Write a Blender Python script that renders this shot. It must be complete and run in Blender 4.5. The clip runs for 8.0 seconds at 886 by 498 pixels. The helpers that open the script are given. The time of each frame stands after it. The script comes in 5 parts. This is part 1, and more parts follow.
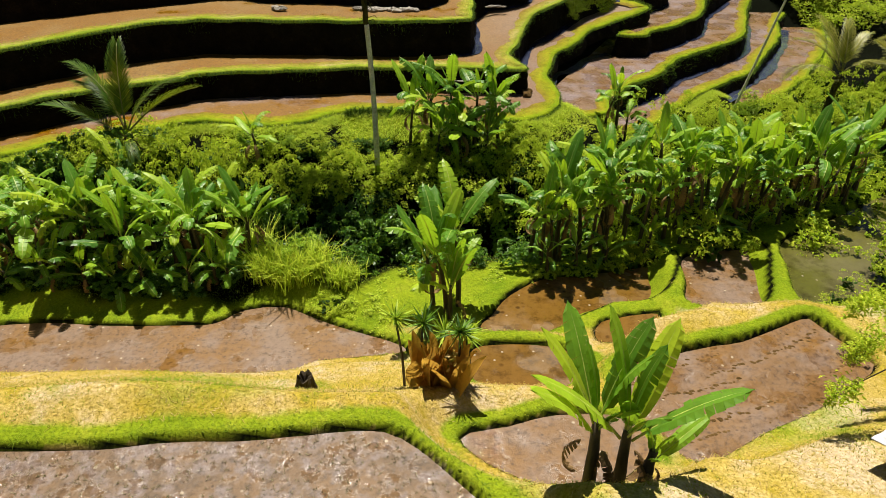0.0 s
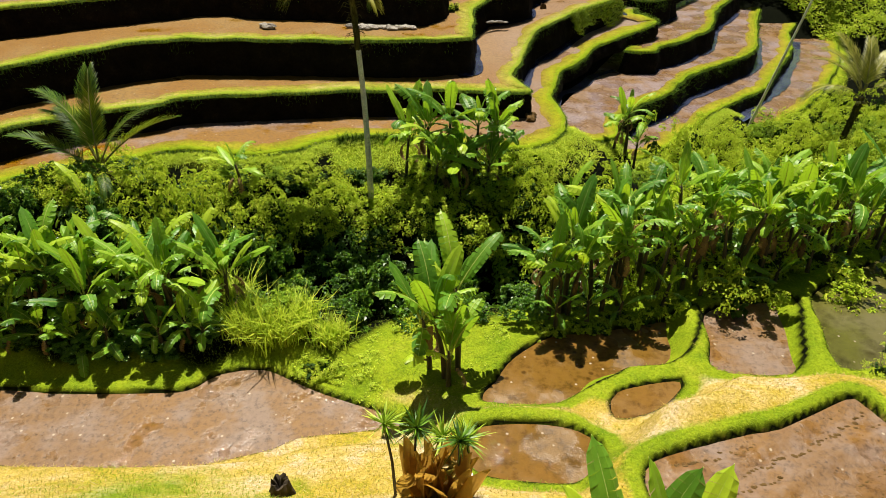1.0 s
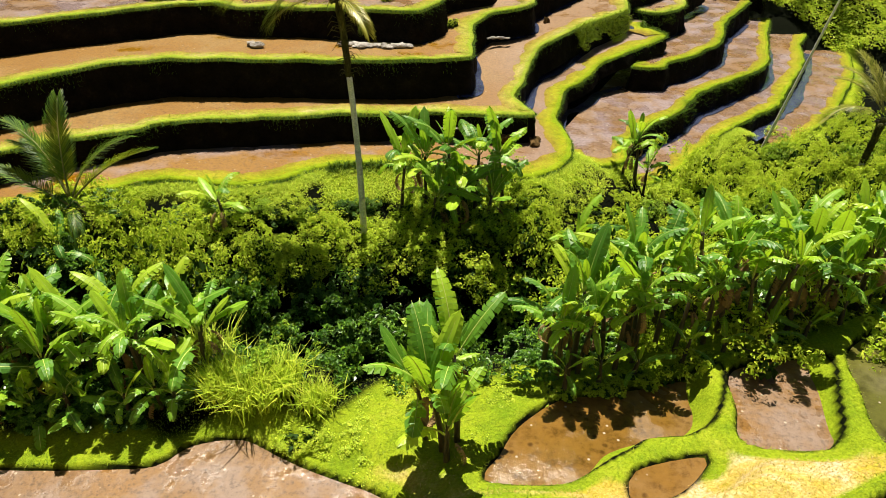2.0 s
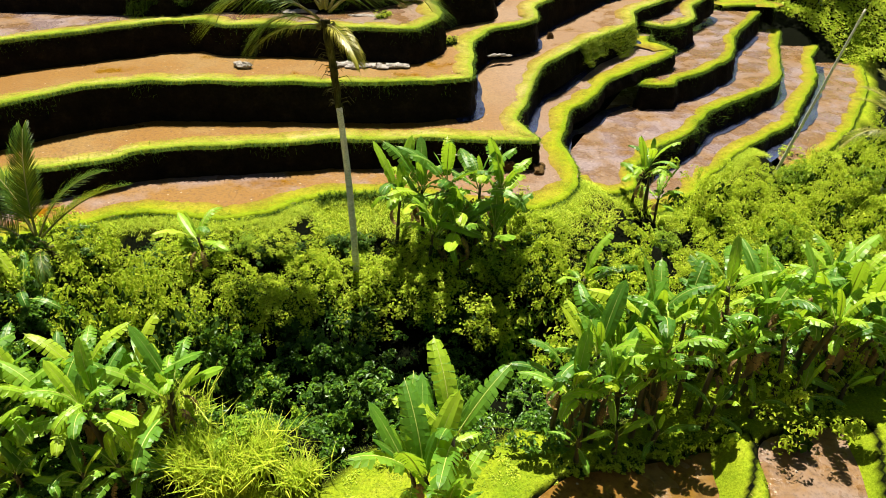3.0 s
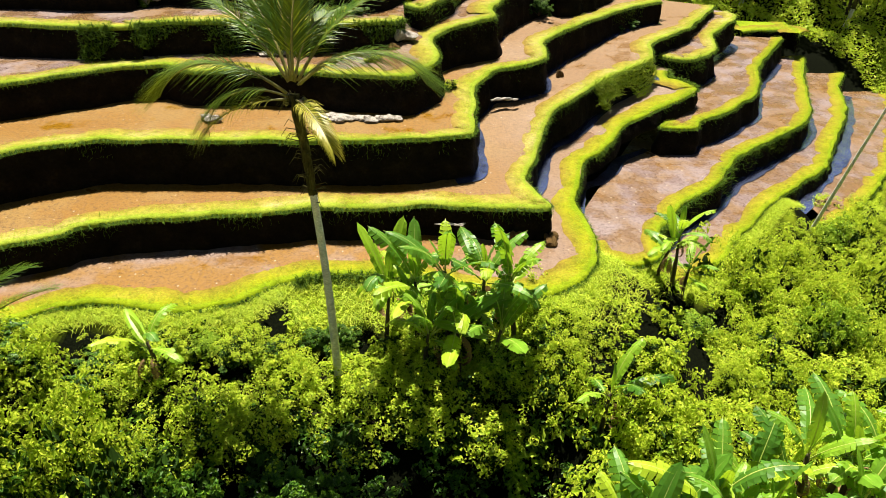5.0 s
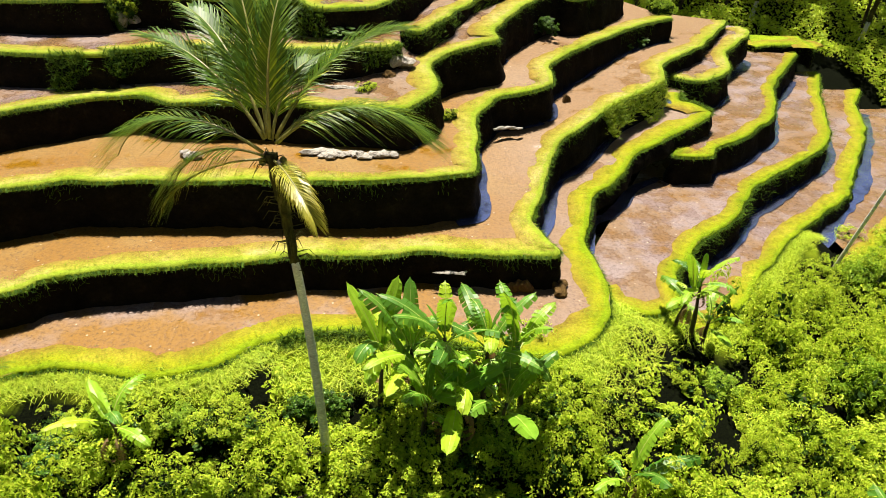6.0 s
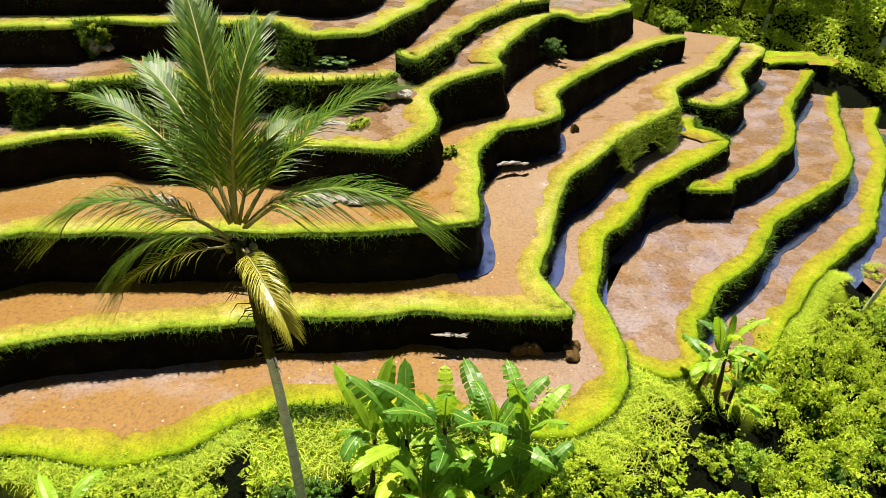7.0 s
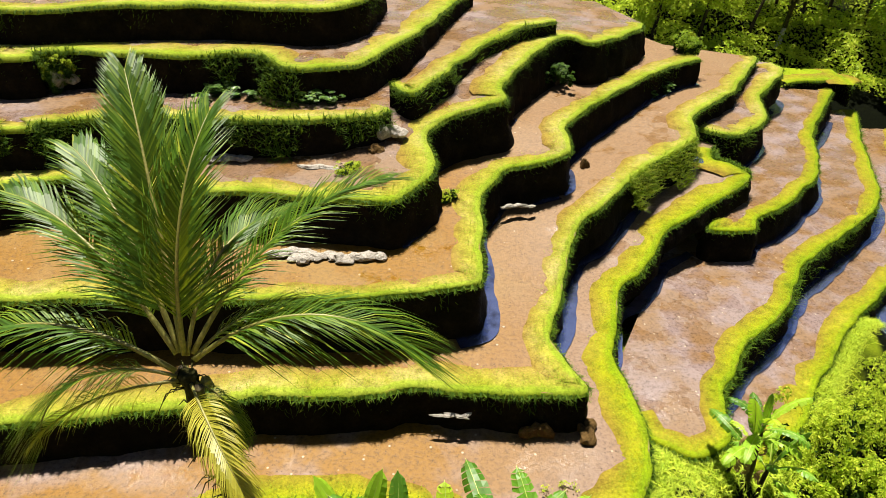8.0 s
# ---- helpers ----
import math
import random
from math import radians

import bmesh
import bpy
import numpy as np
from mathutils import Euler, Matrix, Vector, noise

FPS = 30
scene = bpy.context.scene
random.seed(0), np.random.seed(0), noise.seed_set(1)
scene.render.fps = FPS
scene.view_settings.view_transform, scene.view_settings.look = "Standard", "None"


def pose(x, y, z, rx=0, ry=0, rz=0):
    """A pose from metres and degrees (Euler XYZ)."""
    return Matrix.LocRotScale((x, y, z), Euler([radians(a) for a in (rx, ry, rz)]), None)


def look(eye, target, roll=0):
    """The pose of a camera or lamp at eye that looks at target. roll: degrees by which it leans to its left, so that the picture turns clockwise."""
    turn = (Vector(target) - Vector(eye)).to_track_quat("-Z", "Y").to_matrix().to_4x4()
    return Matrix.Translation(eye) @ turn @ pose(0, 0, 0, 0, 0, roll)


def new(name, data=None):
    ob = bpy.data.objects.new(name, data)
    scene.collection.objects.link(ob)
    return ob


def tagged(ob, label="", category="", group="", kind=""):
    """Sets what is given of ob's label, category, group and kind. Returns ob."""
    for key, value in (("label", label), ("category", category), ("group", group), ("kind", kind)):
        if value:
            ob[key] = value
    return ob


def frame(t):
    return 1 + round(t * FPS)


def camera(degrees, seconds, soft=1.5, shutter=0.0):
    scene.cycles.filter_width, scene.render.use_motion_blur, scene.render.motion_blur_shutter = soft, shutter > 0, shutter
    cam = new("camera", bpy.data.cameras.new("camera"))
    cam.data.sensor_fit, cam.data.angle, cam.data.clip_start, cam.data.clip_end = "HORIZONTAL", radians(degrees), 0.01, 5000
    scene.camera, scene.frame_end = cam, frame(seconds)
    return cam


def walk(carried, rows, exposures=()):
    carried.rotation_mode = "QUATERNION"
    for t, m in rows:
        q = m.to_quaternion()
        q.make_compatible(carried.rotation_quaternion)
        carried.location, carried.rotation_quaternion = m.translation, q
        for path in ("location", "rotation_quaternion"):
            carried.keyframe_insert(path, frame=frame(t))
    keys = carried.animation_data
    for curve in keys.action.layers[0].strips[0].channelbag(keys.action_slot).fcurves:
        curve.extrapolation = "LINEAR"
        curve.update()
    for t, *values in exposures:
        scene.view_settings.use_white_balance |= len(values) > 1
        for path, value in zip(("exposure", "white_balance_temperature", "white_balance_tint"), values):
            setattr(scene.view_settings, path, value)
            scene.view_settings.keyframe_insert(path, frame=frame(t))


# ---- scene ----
cam = camera(66.0, 8.0, soft=0.75)
# seconds, place in metres, yaw, pitch and lean in degrees
ROWS = [
    (0.0, 0.003, -0.031, 11.814, -0.019, -33.190, -1.030),
    (0.5, 0.006, 1.249, 11.939, -0.059, -33.220, -1.063),
    (1.0, 0.017, 2.449, 12.032, -0.085, -33.207, -1.074),
    (1.5, 0.034, 3.590, 12.104, -0.099, -33.162, -1.069),
    (2.0, 0.054, 4.695, 12.166, -0.105, -33.095, -1.051),
    (2.5, 0.075, 5.780, 12.225, -0.106, -33.016, -1.025),
    (3.0, 0.093, 6.862, 12.288, -0.106, -32.932, -0.995),
    (3.5, 0.107, 7.955, 12.361, -0.107, -32.851, -0.963),
    (4.0, 0.117, 9.070, 12.448, -0.111, -32.778, -0.933),
    (4.5, 0.121, 10.216, 12.550, -0.121, -32.718, -0.907),
    (5.0, 0.119, 11.401, 12.669, -0.139, -32.674, -0.887),
    (5.5, 0.112, 12.628, 12.803, -0.167, -32.650, -0.875),
    (6.0, 0.101, 13.902, 12.951, -0.205, -32.647, -0.872),
    (6.5, 0.086, 15.221, 13.108, -0.256, -32.666, -0.879),
    (7.0, 0.069, 16.584, 13.269, -0.321, -32.705, -0.897),
    (7.5, 0.053, 17.987, 13.428, -0.399, -32.764, -0.925),
    (8.0, 0.041, 19.423, 13.576, -0.493, -32.839, -0.963),
]
walk(cam, [(t, pose(x, y, z, 90 + pitch, 0, yaw) @ pose(0, 0, 0, 0, 0, -lean)) for t, x, y, z, yaw, pitch, lean in ROWS],
     exposures=[(0.0, 0.84), (1.5, 1.12), (3.0, 1.42), (4.5, 1.5), (6.0, 1.5), (8.0, 1.36)])

# ---- light: a high sun behind the hill, under a clear sky ----
SUN_UP, SUN_FROM = 69.0, (-0.12, 0.993)
world = bpy.data.worlds.new("world")
scene.world = world
world.use_nodes = True
wn = world.node_tree
sky = wn.nodes.new("ShaderNodeTexSky")
sky.sky_type, sky.sun_disc = "NISHITA", False
sky.sun_elevation, sky.sun_rotation = radians(SUN_UP), math.atan2(SUN_FROM[0], SUN_FROM[1])
wn.nodes["Background"].inputs[1].default_value = 0.019
wn.links.new(sky.outputs[0], wn.nodes["Background"].inputs[0])
sun_data = bpy.data.lights.new("sun", "SUN")
sun_data.energy, sun_data.angle, sun_data.color = 5.0, radians(0.53), (1.0, 0.93, 0.80)
sun = new("sun", sun_data)
sun.matrix_world = look((0, 0, 0), (-SUN_FROM[0], -SUN_FROM[1], -math.tan(radians(SUN_UP)) * math.hypot(*SUN_FROM)))
sun.location = (-10, 30, 60)


# ---- materials ----
def nodes_of(name):
    m = bpy.data.materials.new(name)
    m.use_nodes = True
    t = m.node_tree
    return m, t, t.nodes["Principled BSDF"]


def node(t, kind, **values):
    n = t.nodes.new(kind)
    for k, v in values.items():
        n.inputs[k].default_value = v
    return n


def ramp(t, source, stops):
    r = t.nodes.new("ShaderNodeValToRGB")
    while len(r.color_ramp.elements) < len(stops):
        r.color_ramp.elements.new(0.5)
    for e, (p, c) in zip(r.color_ramp.elements, stops):
        e.position, e.color = p, (*c, 1) if len(c) == 3 else c
    t.links.new(source, r.inputs[0])
    return r.outputs[0]


def noise_of(t, scale, detail=4.0, rough=0.6, stretch=None):
    """Noise in metres of the object's own space."""
    co = t.nodes.new("ShaderNodeTexCoord").outputs["Object"]
    if stretch:
        m = node(t, "ShaderNodeMapping", Scale=stretch)
        t.links.new(co, m.inputs[0])
        co = m.outputs[0]
    n = node(t, "ShaderNodeTexNoise", Scale=scale, Detail=detail, Roughness=rough)
    t.links.new(co, n.inputs["Vector"])
    return n.outputs[0]


def mixed(t, fac, a, b, mode="MIX"):
    m = t.nodes.new("ShaderNodeMix")
    m.data_type, m.blend_type = "RGBA", mode
    for sock, v in ((m.inputs[0], fac), (m.inputs[6], a), (m.inputs[7], b)):
        if isinstance(v, bpy.types.NodeSocket):
            t.links.new(v, sock)
        elif isinstance(v, (int, float)):
            sock.default_value = v
        else:
            sock.default_value = (*v, 1)
    return m.outputs[2]


def bump(t, p, height, strength, distance):
    b = node(t, "ShaderNodeBump", Strength=strength, Distance=distance)
    t.links.new(height, b.inputs["Height"])
    t.links.new(b.outputs[0], p.inputs["Normal"])


def leafy(name, stops, gloss=0.4, through_it=0.45, tint=(0.45, 0.62, 0.04), island=True, grain=9.0, spec=0.5):
    """Leaf: a glossy face that lets part of the light through; each leaf its own shade."""
    m, t, p = nodes_of(name)
    if island:
        pick = t.nodes.new("ShaderNodeNewGeometry").outputs["Random Per Island"]
    else:
        pick = t.nodes.new("ShaderNodeObjectInfo").outputs["Random"]
    base = ramp(t, pick, stops)
    spots = ramp(t, noise_of(t, grain, 5), [(0.3, (0.72, 0.72, 0.72)), (0.7, (1.15, 1.15, 1.15))])
    col = mixed(t, 1.0, base, spots, "MULTIPLY")
    t.links.new(col, p.inputs["Base Color"])
    p.inputs["Roughness"].default_value = gloss
    p.inputs["Specular IOR Level"].default_value = spec
    tr = node(t, "ShaderNodeBsdfTranslucent")
    t.links.new(mixed(t, 0.6, col, tint), tr.inputs[0])
    mix = node(t, "ShaderNodeMixShader", Fac=through_it)
    t.links.new(p.outputs[0], mix.inputs[1])
    t.links.new(tr.outputs[0], mix.inputs[2])
    t.links.new(mix.outputs[0], t.nodes["Material Output"].inputs[0])
    return m


def solid(name, stops, scale, rough=0.8, relief=0.4, depth=0.03, stretch=None, fine=6.0, metal=0.0):
    """Bark, earth, stone, straw: two scales of noise in colour and relief."""
    m, t, p = nodes_of(name)
    big = noise_of(t, scale, 6, 0.65, stretch)
    small = noise_of(t, scale * fine, 5, 0.6, stretch)
    col = ramp(t, big, stops)
    col = mixed(t, 1.0, col, ramp(t, small, [(0.3, (0.62, 0.62, 0.62)), (0.72, (1.25, 1.25, 1.25))]), "MULTIPLY")
    t.links.new(col, p.inputs["Base Color"])
    p.inputs["Roughness"].default_value, p.inputs["Metallic"].default_value = rough, metal
    p.inputs["Specular IOR Level"].default_value = 0.5 if rough < 0.85 else 0.05
    bump(t, p, mixed(t, 0.5, big, small), relief, depth)
    return m


def wet_mud(name, dry, damp, pale, wet_at, scale=0.5, clods=9.0, gloss=0.06, silt=None):
    """Puddled paddy: clods of mud, films of still water between them that mirror the sky."""
    m, t, p = nodes_of(name)
    big = noise_of(t, scale, 4, 0.6)
    mid = noise_of(t, clods, 6, 0.7)
    col = mixed(t, ramp(t, big, [(0.38, (0, 0, 0)), (0.62, (1, 1, 1))]), dry, damp)
    col = mixed(t, ramp(t, noise_of(t, scale * 1.3, 5), [(0.47, (0, 0, 0)), (0.62, (0.9, 0.9, 0.9))]), col, pale)
    col = mixed(t, 1.0, col, ramp(t, mid, [(0.32, (0.5, 0.48, 0.45)), (0.5, (1, 1, 1)), (0.75, (1.2, 1.2, 1.2))]), "MULTIPLY")
    speck = node(t, "ShaderNodeTexVoronoi", Scale=clods * 0.9, Randomness=1.0)
    co = t.nodes.new("ShaderNodeTexCoord")
    if silt:
        xyz = t.nodes.new("ShaderNodeSeparateXYZ")
        t.links.new(co.outputs["Object"], xyz.inputs[0])
        spread = t.nodes.new("ShaderNodeMath")
        spread.operation = "MULTIPLY_ADD"
        t.links.new(big, spread.inputs[0])
        spread.inputs[1].default_value = 5.0
        t.links.new(xyz.outputs[0], spread.inputs[2])
        settle = node(t, "ShaderNodeMapRange")
        t.links.new(spread.outputs[0], settle.inputs["Value"])
        settle.inputs["From Min"].default_value, settle.inputs["From Max"].default_value = 2.5, 6.0
        settle.inputs["To Max"].default_value = 0.75
        col = mixed(t, settle.outputs[0], col, mixed(t, 1.0, silt, ramp(t, mid, [(0.32, (0.6, 0.58, 0.55)), (0.6, (1, 1, 1))]), "MULTIPLY"))
    t.links.new(co.outputs["Object"], speck.inputs["Vector"])
    dots = ramp(t, speck.outputs["Distance"], [(0.10, (0.42, 0.38, 0.34)), (0.24, (1, 1, 1))])
    col = mixed(t, ramp(t, noise_of(t, 1.3, 3), [(0.42, (0, 0, 0)), (0.6, (1, 1, 1))]), col, mixed(t, 1.0, col, dots, "MULTIPLY"))
    fleck = node(t, "ShaderNodeTexVoronoi", Scale=2.6, Randomness=1.0)
    t.links.new(co.outputs["Object"], fleck.inputs["Vector"])
    col = mixed(t, ramp(t, fleck.outputs["Distance"], [(0.05, (0.8, 0.8, 0.8)), (0.11, (0, 0, 0))]), col, (0.36, 0.30, 0.22))
    t.links.new(col, p.inputs["Base Color"])
    wet = ramp(t, noise_of(t, scale * 1.7, 3), [(wet_at - 0.06, (0.55, 0.55, 0.55)), (wet_at + 0.06, (gloss, gloss, gloss))])
    t.links.new(wet, p.inputs["Roughness"])
    p.inputs["Specular IOR Level"].default_value = 0.3
    hgt = ramp(t, mid, [(0.35, (0, 0, 0)), (0.8, (1, 1, 1))])
    bump(t, p, hgt, 0.35, 0.03)
    return m


M_MUD = wet_mud("orange_paddy_mud", (0.155, 0.070, 0.001), (0.165, 0.078, 0.002), (0.175, 0.098, 0.018), 0.66, 0.35, silt=(0.19, 0.115, 0.062))
# lilac pale tones of the next two muds: sky sheen put into the colour
M_MUD_LOW = wet_mud("orange_and_lilac_paddy_mud", (0.155, 0.070, 0.001), (0.165, 0.078, 0.003), (0.18, 0.13, 0.115), 0.62, 0.22, silt=(0.18, 0.115, 0.075))
M_MUD_PINK = wet_mud("pale_paddy_mud", (0.150, 0.082, 0.030), (0.150, 0.096, 0.062), (0.175, 0.13, 0.125), 0.50, 0.45)
M_MUD_NEAR = wet_mud("grey_brown_paddy_mud", (0.135, 0.074, 0.030), (0.15, 0.075, 0.018), (0.155, 0.105, 0.075), 0.56, 0.6, 7.0)
# pale grey blotches: sky mirrored between the stubble, painted as colour
M_MUD_STUBBLE = wet_mud("grey_stubble_mud", (0.10, 0.064, 0.036), (0.135, 0.08, 0.038), (0.16, 0.124, 0.112), 0.53, 2.2, 8.0)
M_WATER = wet_mud("brown_paddy_water", (0.118, 0.062, 0.011), (0.14, 0.072, 0.016), (0.16, 0.096, 0.038), 0.42, 0.3, 3.0, 0.03)
M_POND = wet_mud("green_pond_water", (0.064, 0.064, 0.012), (0.08, 0.075, 0.018), (0.096, 0.086, 0.038), 0.3, 0.25, 1.2, 0.02)
# blue metallic base: the sky's reflection on the water put into the colour
M_SKY_FILM = wet_mud("sky_blue_water_film", (0.26, 0.33, 0.62), (0.30, 0.36, 0.66), (0.32, 0.38, 0.66), 0.05, 0.4, 1.5, 0.05)
M_SKY_FILM.node_tree.nodes["Principled BSDF"].inputs["Metallic"].default_value = 0.9
# earth taken down to near-black: the risers' shade is in this colour
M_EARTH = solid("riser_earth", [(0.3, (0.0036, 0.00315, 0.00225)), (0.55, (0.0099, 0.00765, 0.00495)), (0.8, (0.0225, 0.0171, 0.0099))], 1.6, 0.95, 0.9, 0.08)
def bund_material(name, top, lip, bare):
    """Cropped turf: yellowed on top, deep green at the lip, thinning raggedly into the mud on its inner side."""
    m, t, p = nodes_of(name)
    a = t.nodes.new("ShaderNodeAttribute")
    a.attribute_name = "turf"
    n1, n2, n3 = noise_of(t, 0.55, 5, 0.65), noise_of(t, 16.0, 5, 0.7), noise_of(t, 3.2, 5, 0.7)
    dull = ramp(t, n1, [(0.3, top[0]), (0.5, top[1]), (0.7, top[2])])
    deep = ramp(t, n1, [(0.3, lip[0]), (0.7, lip[1])])
    edge = t.nodes.new("ShaderNodeMath")
    edge.operation = "MULTIPLY_ADD"
    t.links.new(n3, edge.inputs[0])
    edge.inputs[1].default_value = 0.5
    t.links.new(a.outputs["Fac"], edge.inputs[2])
    col = mixed(t, ramp(t, edge.outputs[0], [(0.85, (0, 0, 0)), (1.15, (1, 1, 1))]), dull, deep)
    thin = ramp(t, edge.outputs[0], [(0.28, (0, 0, 0)), (0.78, (1, 1, 1))])
    col = mixed(t, thin, bare, col)
    col = mixed(t, 1.0, col, ramp(t, n3, [(0.3, (0.66, 0.70, 0.6)), (0.5, (1, 1, 1)), (0.72, (1.18, 1.12, 1.2))]), "MULTIPLY")
    col = mixed(t, 1.0, col, ramp(t, n2, [(0.3, (0.62, 0.62, 0.6)), (0.7, (1.2, 1.2, 1.2))]), "MULTIPLY")
    t.links.new(col, p.inputs["Base Color"])
    p.inputs["Roughness"].default_value, p.inputs["Specular IOR Level"].default_value = 0.9, 0.1
    bump(t, p, mixed(t, 0.5, n2, n3), 0.5, 0.03)
    return m


M_BUND = bund_material("bund_turf", [(0.19, 0.205, 0.008), (0.27, 0.255, 0.035), (0.33, 0.29, 0.10)], [(0.16, 0.24, 0.006), (0.27, 0.32, 0.035)], (0.18, 0.115, 0.022))
M_BUND_LUSH = bund_material("lush_bund_turf", [(0.15, 0.19, 0.003), (0.22, 0.23, 0.006), (0.27, 0.25, 0.02)], [(0.14, 0.22, 0.002), (0.22, 0.28, 0.006)], (0.17, 0.115, 0.016))
M_TURF = leafy("turf_blades", [(0.0, (0.07, 0.15, 0.003)), (0.5, (0.17, 0.25, 0.005)), (1.0, (0.30, 0.32, 0.022))], 0.6, 0.45, (0.34, 0.47, 0.010), spec=0.2)
# darker copy of the turf: shade below the lip put into the blades' colour
M_FRINGE_SHADE = leafy("hanging_grass", [(0.0, (0.02, 0.055, 0.002)), (0.6, (0.05, 0.10, 0.003)), (1.0, (0.10, 0.16, 0.006))], 0.7, 0.2, (0.2, 0.3, 0.008), spec=0.1)
M_STRAW = leafy("dry_grass_blades", [(0.0, (0.16, 0.20, 0.015)), (0.3, (0.34, 0.28, 0.04)), (0.7, (0.47, 0.33, 0.09)), (1.0, (0.55, 0.43, 0.22))], 0.7, 0.35, (0.50, 0.40, 0.08), spec=0.2)
M_LUSH = leafy("lush_leaves", [(0.0, (0.23, 0.36, 0.020)), (0.5, (0.39, 0.50, 0.030)), (1.0, (0.56, 0.60, 0.06))], 0.5, 0.38, (0.60, 0.75, 0.05), spec=0.15)
M_STUBBLE = leafy("rice_stubble_stalks", [(0.0, (0.10, 0.09, 0.04)), (1.0, (0.26, 0.23, 0.13))], 0.8, 0.2, (0.3, 0.26, 0.1), spec=0.2)
M_BUSH = leafy("shrub_leaves", [(0.0, (0.13, 0.25, 0.018)), (0.5, (0.24, 0.38, 0.028)), (1.0, (0.42, 0.52, 0.05))], 0.45, 0.28, (0.52, 0.72, 0.04), spec=0.2)
# darker leaf; on gully and grove plants it puts shade into the colour
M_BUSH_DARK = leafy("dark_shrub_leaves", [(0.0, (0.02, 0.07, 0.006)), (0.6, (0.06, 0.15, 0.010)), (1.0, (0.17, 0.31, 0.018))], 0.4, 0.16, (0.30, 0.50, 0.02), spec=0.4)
# near-black copy of the leaves: the crown's inner shade put into colour
M_INNER_SHADE = leafy("shaded_inner_leaves", [(0.0, (0.012, 0.03, 0.004)), (1.0, (0.03, 0.07, 0.006))], 0.7, 0.05, (0.1, 0.2, 0.01), spec=0.1)
M_BANANA = leafy("banana_leaf", [(0.0, (0.04, 0.13, 0.014)), (0.35, (0.11, 0.26, 0.022)), (0.8, (0.25, 0.42, 0.022)), (1.0, (0.38, 0.50, 0.026))], 0.42, 0.37, (0.46, 0.68, 0.018), False, 3.0, 0.34)
M_DRYLEAF = leafy("dead_banana_leaf", [(0.0, (0.12, 0.07, 0.03)), (1.0, (0.30, 0.20, 0.09))], 0.8, 0.2, (0.4, 0.25, 0.08), False, 5.0, 0.2)
M_RIB = solid("leaf_midrib", [(0.3, (0.34, 0.42, 0.06)), (0.7, (0.46, 0.52, 0.12))], 3, 0.45, 0.1, 0.005)
M_STEM = solid("banana_stem", [(0.3, (0.018, 0.013, 0.007)), (0.5, (0.045, 0.032, 0.016)), (0.75, (0.10, 0.085, 0.035))], 2.5, 0.6, 0.5, 0.02, (1, 1, 0.2))
M_FROND = leafy("palm_leaflets", [(0.0, (0.018, 0.06, 0.006)), (0.5, (0.05, 0.12, 0.008)), (0.85, (0.13, 0.20, 0.012)), (1.0, (0.36, 0.37, 0.04))], 0.45, 0.24, (0.48, 0.52, 0.012), True, 4.0, 0.22)
M_FROND_YELLOW = leafy("yellowing_palm_leaflets", [(0.0, (0.26, 0.26, 0.018)), (1.0, (0.46, 0.41, 0.05))], 0.4, 0.4, (0.52, 0.48, 0.04), True, 4.0)
M_FROND_PALE = leafy("pale_palm_leaflets", [(0.0, (0.10, 0.14, 0.010)), (0.6, (0.28, 0.27, 0.04)), (1.0, (0.46, 0.42, 0.12))], 0.45, 0.3, (0.46, 0.46, 0.04), True, 4.0, 0.4)
M_RACHIS = solid("palm_rachis", [(0.3, (0.12, 0.13, 0.02)), (0.7, (0.24, 0.21, 0.05))], 4, 0.5, 0.1, 0.005)
M_TRUNK = solid("palm_trunk", [(0.3, (0.46, 0.45, 0.39)), (0.5, (0.66, 0.65, 0.58)), (0.75, (0.76, 0.75, 0.70))], 3.0, 0.85, 0.6, 0.02, (1, 1, 2.5))
M_FIBRE = solid("palm_fibre", [(0.3, (0.02, 0.02, 0.008)), (0.55, (0.07, 0.065, 0.02)), (0.75, (0.17, 0.15, 0.05))], 6.0, 0.95, 0.9, 0.03, (1, 1, 0.3))
M_BARK = solid("dark_bark", [(0.3, (0.025, 0.02, 0.015)), (0.7, (0.09, 0.07, 0.05))], 5.0, 0.9, 0.7, 0.02, (1, 1, 0.3))
M_ROCK = solid("pale_rock", [(0.3, (0.16, 0.14, 0.11)), (0.5, (0.34, 0.31, 0.27)), (0.75, (0.52, 0.49, 0.45))], 3.6, 0.85, 0.9, 0.05)
M_CLOD = solid("brown_clod", [(0.3, (0.06, 0.036, 0.012)), (0.55, (0.11, 0.066, 0.024)), (0.8, (0.17, 0.105, 0.045))], 3.0, 0.9, 0.9, 0.05)
M_BAMBOO = solid("pale_bamboo", [(0.3, (0.58, 0.56, 0.46)), (0.7, (0.74, 0.72, 0.64))], 2.0, 0.5, 0.1, 0.005)
M_SHED = solid("tarred_boards", [(0.3, (0.012, 0.010, 0.010)), (0.7, (0.05, 0.035, 0.03))], 3.0, 0.8, 0.4, 0.01, (1, 1, 0.3))
M_SHEET = solid("weathered_pale_sheet", [(0.3, (0.35, 0.35, 0.378)), (0.7, (0.504, 0.504, 0.532))], 2.0, 0.5, 0.2, 0.01)
M_ORANGE = leafy("dried_orange_sheath", [(0.0, (0.36, 0.17, 0.025)), (0.6, (0.50, 0.28, 0.045)), (1.0, (0.62, 0.45, 0.15))], 0.6, 0.5, (0.66, 0.40, 0.06))
M_WHITE = solid("white_paint", [(0.3, (0.496, 0.48, 0.448)), (0.7, (0.64, 0.632, 0.608))], 6.0, 0.6, 0.2, 0.005)
